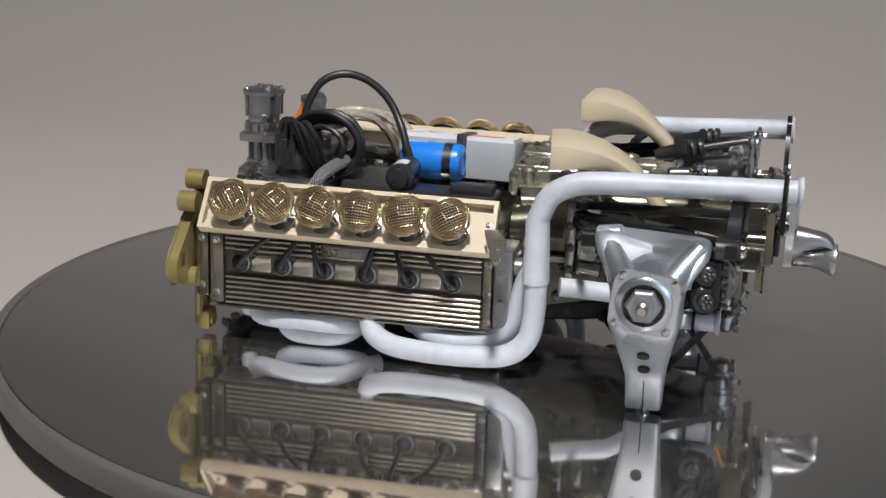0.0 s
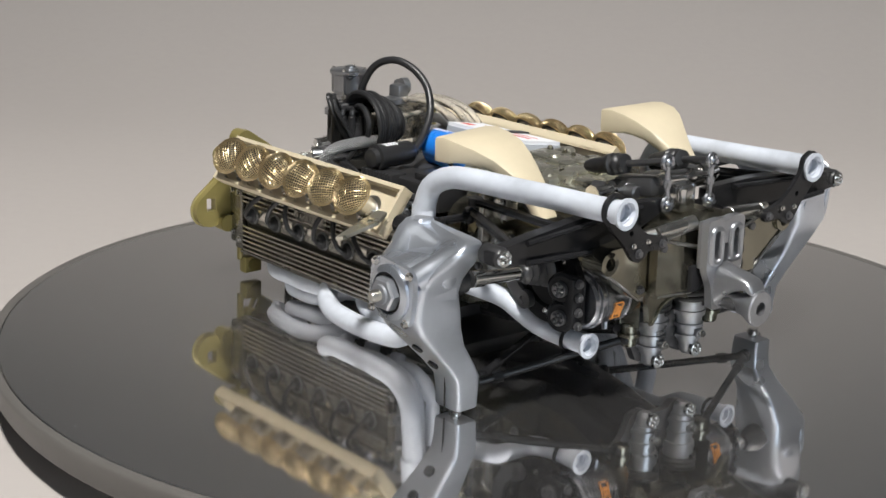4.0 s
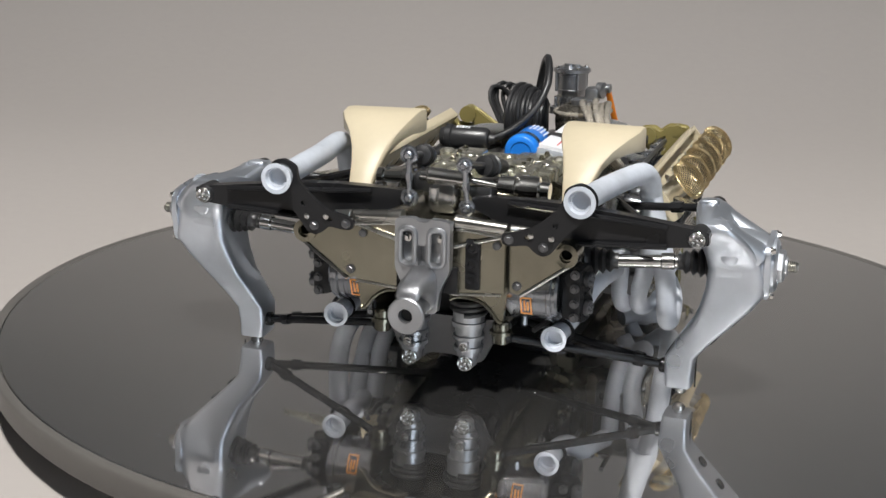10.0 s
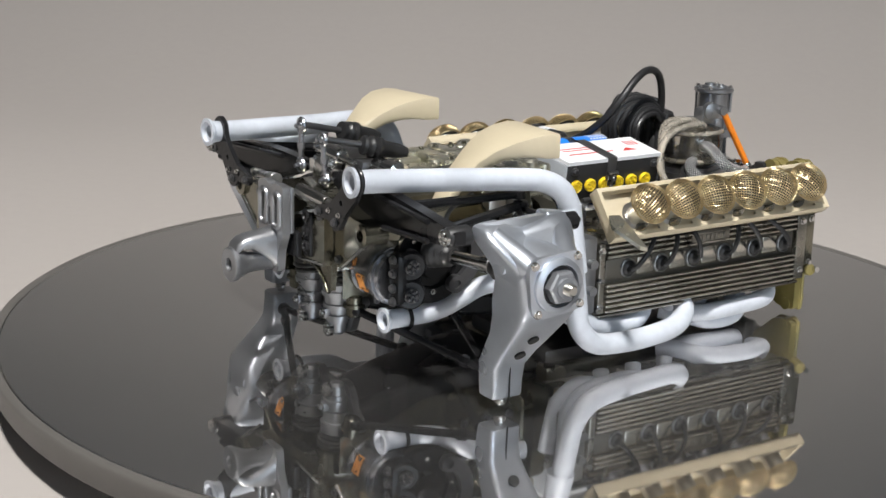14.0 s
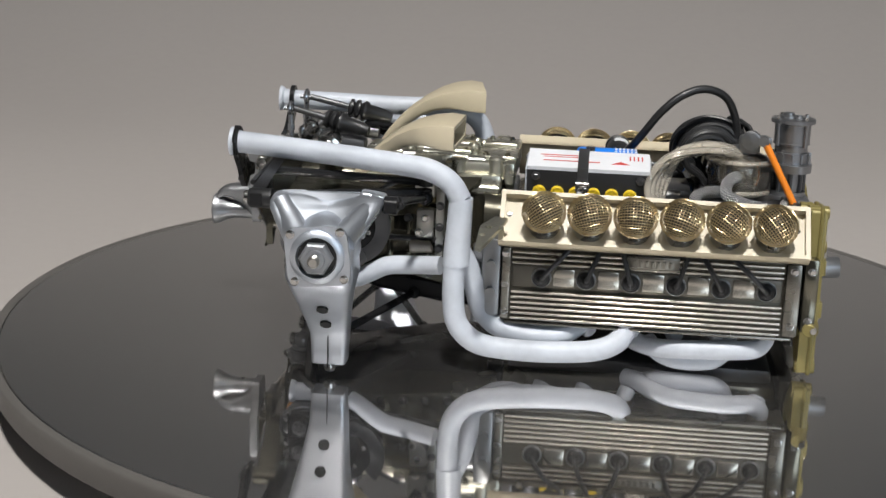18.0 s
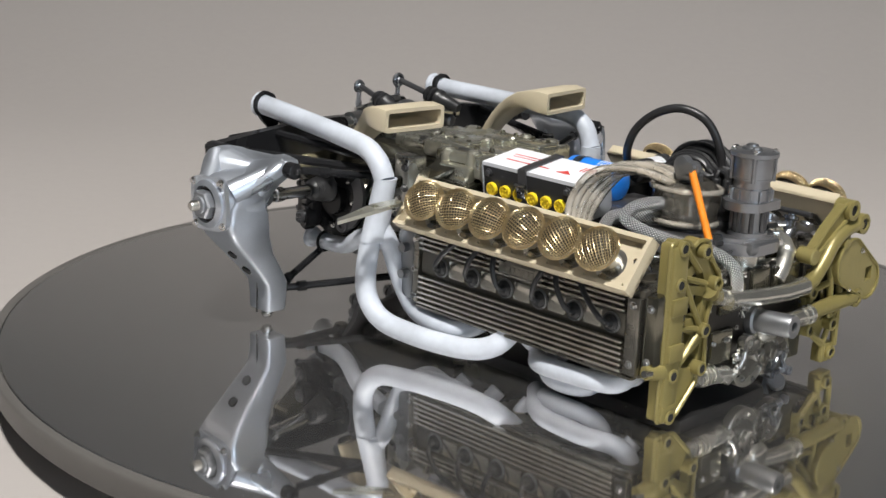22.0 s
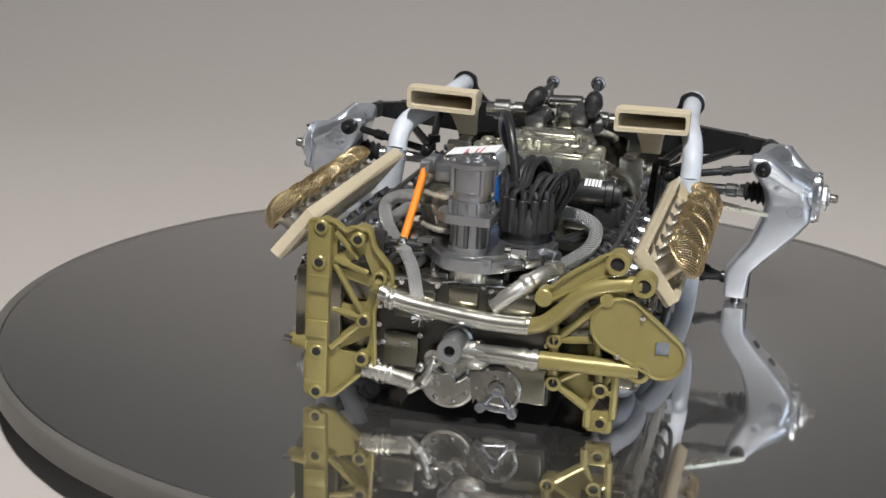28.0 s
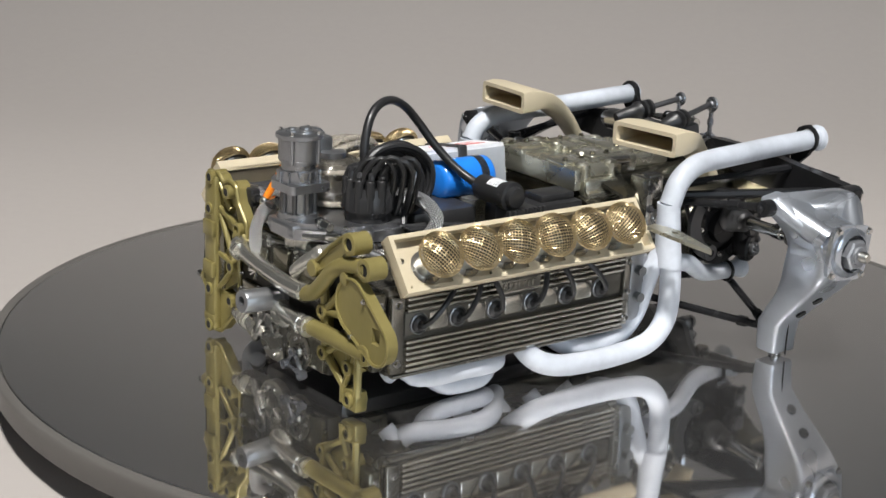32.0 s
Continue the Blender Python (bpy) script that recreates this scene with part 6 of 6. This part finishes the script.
tube(bm, [(-54.8, 8.2, 4.2), (-55.4, 5.4, 6.4), (-55.4, 4.6, 8.0)], 0.9, 10)
part("coolant_stub", bm, TUBEMET, E)
bm = bm_new()
tube(bm, [(-54.6, -5.0, 20.0), (-53.8, -8.4, 23.0), (-51.5, -11.5, 25.0), (-47, -14, 25.6)], 1.5, 16)
ball(bm, (-53.0, -10.0, 24.2), 1.7, 14)
lathe(bm, (-49, -12.9, 25.4), (1, -0.5, 0.1), [(0, 1.9), (1.2, 1.9)], 6)
part("coolant_elbow", bm, TUBEMET, E, "bright plated coolant elbow")
bm = bm_new()
for k in range(10):
    a = 2.4 * k
    tube(bm, [(-55.8, 6.6, 17.2), (-56.4 - 0.4 * math.sin(a), 6.6 + 1.5 * math.cos(a), 17.0 + 1.3 * math.sin(a))], 0.16, 5)
part("safety_wire", bm, CHROME, E, "twisted bright safety wire")
tw = random.Random(9)
for k in range(8):
    bm = bm_new()
    y = -14 + 4 * k
    tube(bm, [(-51, y, 23.6), (-48, y + tw.uniform(-2, 2), 24.8 + tw.uniform(0, 1)), (-45, y + tw.uniform(-3, 3), 24.2)], tw.uniform(0.4, 0.8), 10)
    part("pipework", bm, SATIN if k % 2 else ALU, E)

# olive lattice brackets
def boss(bm, y, z, r=1.45, x=-58.0, depth=3.2):
    lathe(bm, (x + depth, y, z), (-1, 0, 0), [(0, r), (depth + 0.2, r), (depth + 0.35, r * 0.85), (depth + 0.3, r * 0.6), (depth - 1.2, r * 0.55)], 18)


# solid near-black discs that paint the shade inside the bracket holes
def bores(parent, places, r=0.8, x=-57.4, dy=0.0):
    for y, z in places:
        bm = bm_new()
        lathe(bm, (x, y + dy, z), (-1, 0, 0), [(0, r), (0.75, r)], 14)
        part("bore", bm, SHADE_BLACK, parent)


bm = bm_new()
out = rounded([(26.6, 1.1), (26.6, 31.2), (22.6, 31.4), (20.6, 29.8), (19.2, 30.8), (16.4, 30.4), (15.6, 27.6), (12.6, 24.2), (12.2, 21.8), (14.0, 20.2), (15.2, 17.0), (14.6, 7.2), (16.6, 6.2), (21.6, 1.3), (23.0, 1.1)], 0.7, 3)
holes = [rounded(q, 0.35, 2) for q in ([(22.0, 29.4), (22.0, 25.6), (18.6, 27.4)], [(21.4, 23.6), (15.6, 22.4), (17.4, 26.4)], [(22.0, 22.2), (22.0, 17.2), (16.8, 17.8), (15.8, 20.8)], [(22.0, 15.8), (22.0, 11.0), (18.4, 14.6)], [(21.0, 9.4), (15.8, 12.6), (16.2, 10.2), (18.0, 8.8)])]
plate(bm, out, holes, lambda a, b, t: (-56.6 + t, a, b), 1.6)
edge = out + out[:1]
tube(bm, [(-57.0, a, b) for a, b in edge], 0.42, 8, smooth=False, cap=False)
for a, b in (((22.2, 25.0), (16.4, 23.2)), ((22.2, 24.2), (16.6, 15.4)), ((22.2, 16.4), (16.6, 15.4)), ((22.4, 9.6), (16.6, 15.2)), ((22.2, 29.6), (18.2, 25.6))):
    tube(bm, [(-57.0, *a), (-57.0, *b)], 0.55, 8, smooth=False)
box(bm, (-56.7, 24.6, 16.0), (2.6, 3.9, 29.6), bevel=0.5)
box(bm, (-58.0, 24.5, 13.0), (1.0, 3.8, 3.0), bevel=0.3)
box(bm, (-58.0, 24.5, 20.8), (1.0, 3.8, 3.0), bevel=0.3)
box(bm, (-57.6, 24.6, 3.4), (1.0, 3.8, 1.4), bevel=0.3)
for y, z in ((24.4, 30.4), (18.1, 29.0), (14.2, 22.9), (24.6, 24.4), (16.6, 15.3), (16.7, 8.7), (24.5, 9.0), (24.4, 1.9)):
    boss(bm, y, z, 1.25)
cyl(bm, (-56.2, 18.1, 29.0), (-54.0, 18.1, 29.0), 1.9, n=16)
cyl(bm, (-56.8, 26.0, 9.9), (-56.0, 29.6, 10.1), 1.5, 1.2, n=14, bevel=0.2)
tube(bm, [(-57.0, 15.4, 22.0), (-56.4, 13.0, 20.6), (-56.3, 12.0, 20.0)], 1.6, 14)
bmesh.ops.translate(bm, vec=(2.5, -0.3, -0.1), verts=bm.verts)
rb = part("front_bracket", bm, OLIVE, E, "olive painted lattice engine mount")
bores(rb, ((24.4, 30.4), (18.1, 29.0), (24.6, 24.4), (16.6, 15.3), (16.7, 8.7), (24.5, 9.0), (24.4, 1.9)), x=-55.02, dy=-0.3)
bm = bm_new()
cyl(bm, (-54.4, 28.7, 10.1), (-54.2, 30.3, 10.2), 0.6, n=10)
part("pin", bm, CHROME, rb)

bm = bm_new()
tube(bm, [(-56.6, -11.0, 18.4), (-56.6, -13.6, 19.2), (-56.6, -16.4, 21.6), (-56.4, -20.0, 25.2), (-56.0, -24.6, 26.8), (-55.8, -28.6, 27.2)], 1.35, 16)
# tapering strap above it
strap = rounded([(-12.2, 23.2), (-13.2, 22.2), (-18.4, 25.4), (-24.2, 28.8), (-25.8, 30.4), (-24.6, 32.0), (-22.6, 31.4), (-17.6, 28.0)], 0.5)
plate(bm, strap, [], lambda a, b, t: (-56.0 + t, a, b), 1.5)
tube(bm, [(-56.2, a, b) for a, b in strap + strap[:1]], 0.4, 6, smooth=False, cap=False)
cyl(bm, (-53.6, -13.4, 23.4), (-57.0, -13.4, 23.4), 1.5, n=16, bevel=0.2)
box(bm, (-55.2, -20.8, 26.9), (1.0, 1.2, 3.2), bevel=0.2)
box(bm, (-55.4, -25.0, 24.8), (1.6, 2.2, 4.2), bevel=0.3)
# round cover plate with a long lobe
lobe = [(-32.6 + 3.6 * math.cos(math.radians(d)), 16.2 + 3.6 * math.sin(math.radians(d))) for d in range(120, 300, 15)]
disc_o = [(-25.8 + 4.5 * math.cos(math.radians(d)), 20.4 + 4.5 * math.sin(math.radians(d))) for d in range(-75, 121, 12)]
cover_o = disc_o + lobe
plate(bm, cover_o, [rounded([(-33.7, 16.0), (-33.7, 18.8), (-31.5, 18.6), (-31.5, 16.0)], 0.2)], lambda a, b, t: (-56.9 + t, a, b), 1.8)
tube(bm, [(-57.0, a, b) for a, b in cover_o + cover_o[:1]], 0.3, 6, smooth=False, cap=False)
lathe(bm, (-56.0, -23.4, 24.4), (-1, 0, 0), [(0, 1.1), (1.2, 1.1), (1.3, 0.8)], 14)
tube(bm, [(-56.4, -13.4, 13.0), (-56.3, -20, 13.1), (-56.0, -29.2, 13.2)], 1.45, 16)
# lattice of thin ribs under the plate
NA, NB, NC, ND = (-15.4, 16.3), (-15.8, 9.2), (-23.4, 9.0), (-23.8, 3.4)
for a, b, w in ((NA, (-22.6, 23.2), 0.75), (NA, NB, 0.75), (NA, (-21.4, 17.0), 0.6), ((-21.6, 20.6), NC, 0.65), ((-25.6, 16.6), (-25.6, 4.4), 0.7), (NB, (-21.4, 5.4), 0.7), (NB, (-21.6, 12.6), 0.6),
                (NC, (-25.4, 12.4), 0.55), (NC, (-21.6, 5.0), 0.55), ((-21.6, 5.6), (-21.6, 2.4), 0.7), (NC, (-25.6, 8.4), 0.6), (NA, (-15.0, 20.4), 0.8)):
    tube(bm, [(-55.3, *a), (-55.3, *b)], w, 8, smooth=False)
plate(bm, [(-15.6, 10.2), (-21.6, 12.4), (-22.8, 8.8), (-21.4, 5.6)], [], lambda a, b, t: (-54.6 + t, a, b), 0.6)
plate(bm, [(-16.0, 12.2), (-15.6, 9.6), (-21.2, 12.2)], [], lambda a, b, t: (-54.7 + t, a, b), 0.6)
box(bm, (-54.4, -23.6, 3.4), (2.4, 4.2, 3.6), bevel=0.4)
box(bm, (-54.4, -15.2, 12.8), (1.4, 1.4, 6.6), bevel=0.3)
for y, z in (NA, NB, NC, ND):
    boss(bm, y, z, 1.3, x=-56.0)
boss(bm, -24.6, 30.4, 1.9, x=-57.0)
boss(bm, -28.9, 27.3, 1.9, x=-56.9)
boss(bm, -29.3, 13.2, 1.8, x=-56.9)
lb = part("front_bracket", bm, OLIVE, E, "olive painted engine mount with a round plate")
bores(lb, (NA, NB, NC, ND), 0.75, x=-55.25)
bores(lb, ((-24.6, 30.4), (-28.9, 27.3), (-29.3, 13.2)), 1.0, x=-56.2)
bolts(BOLT_S, [(-57.0, -29.2, 22.2), (-57.0, -25.8, 15.4)], (-1, 0, 0), lb)


def motions():
    base = pose(-0.000144, -0.001741, -0.000034, 1.1138, 0, -4.7115)
    walk(turntable, [(t, pose(0, 0, 0, 0, 0, a)) for t, a in TURN])
    walk(engine, [(t, pose(0, 0, 0, 0, 0, a) @ base) for t, a in TURN])


motions()
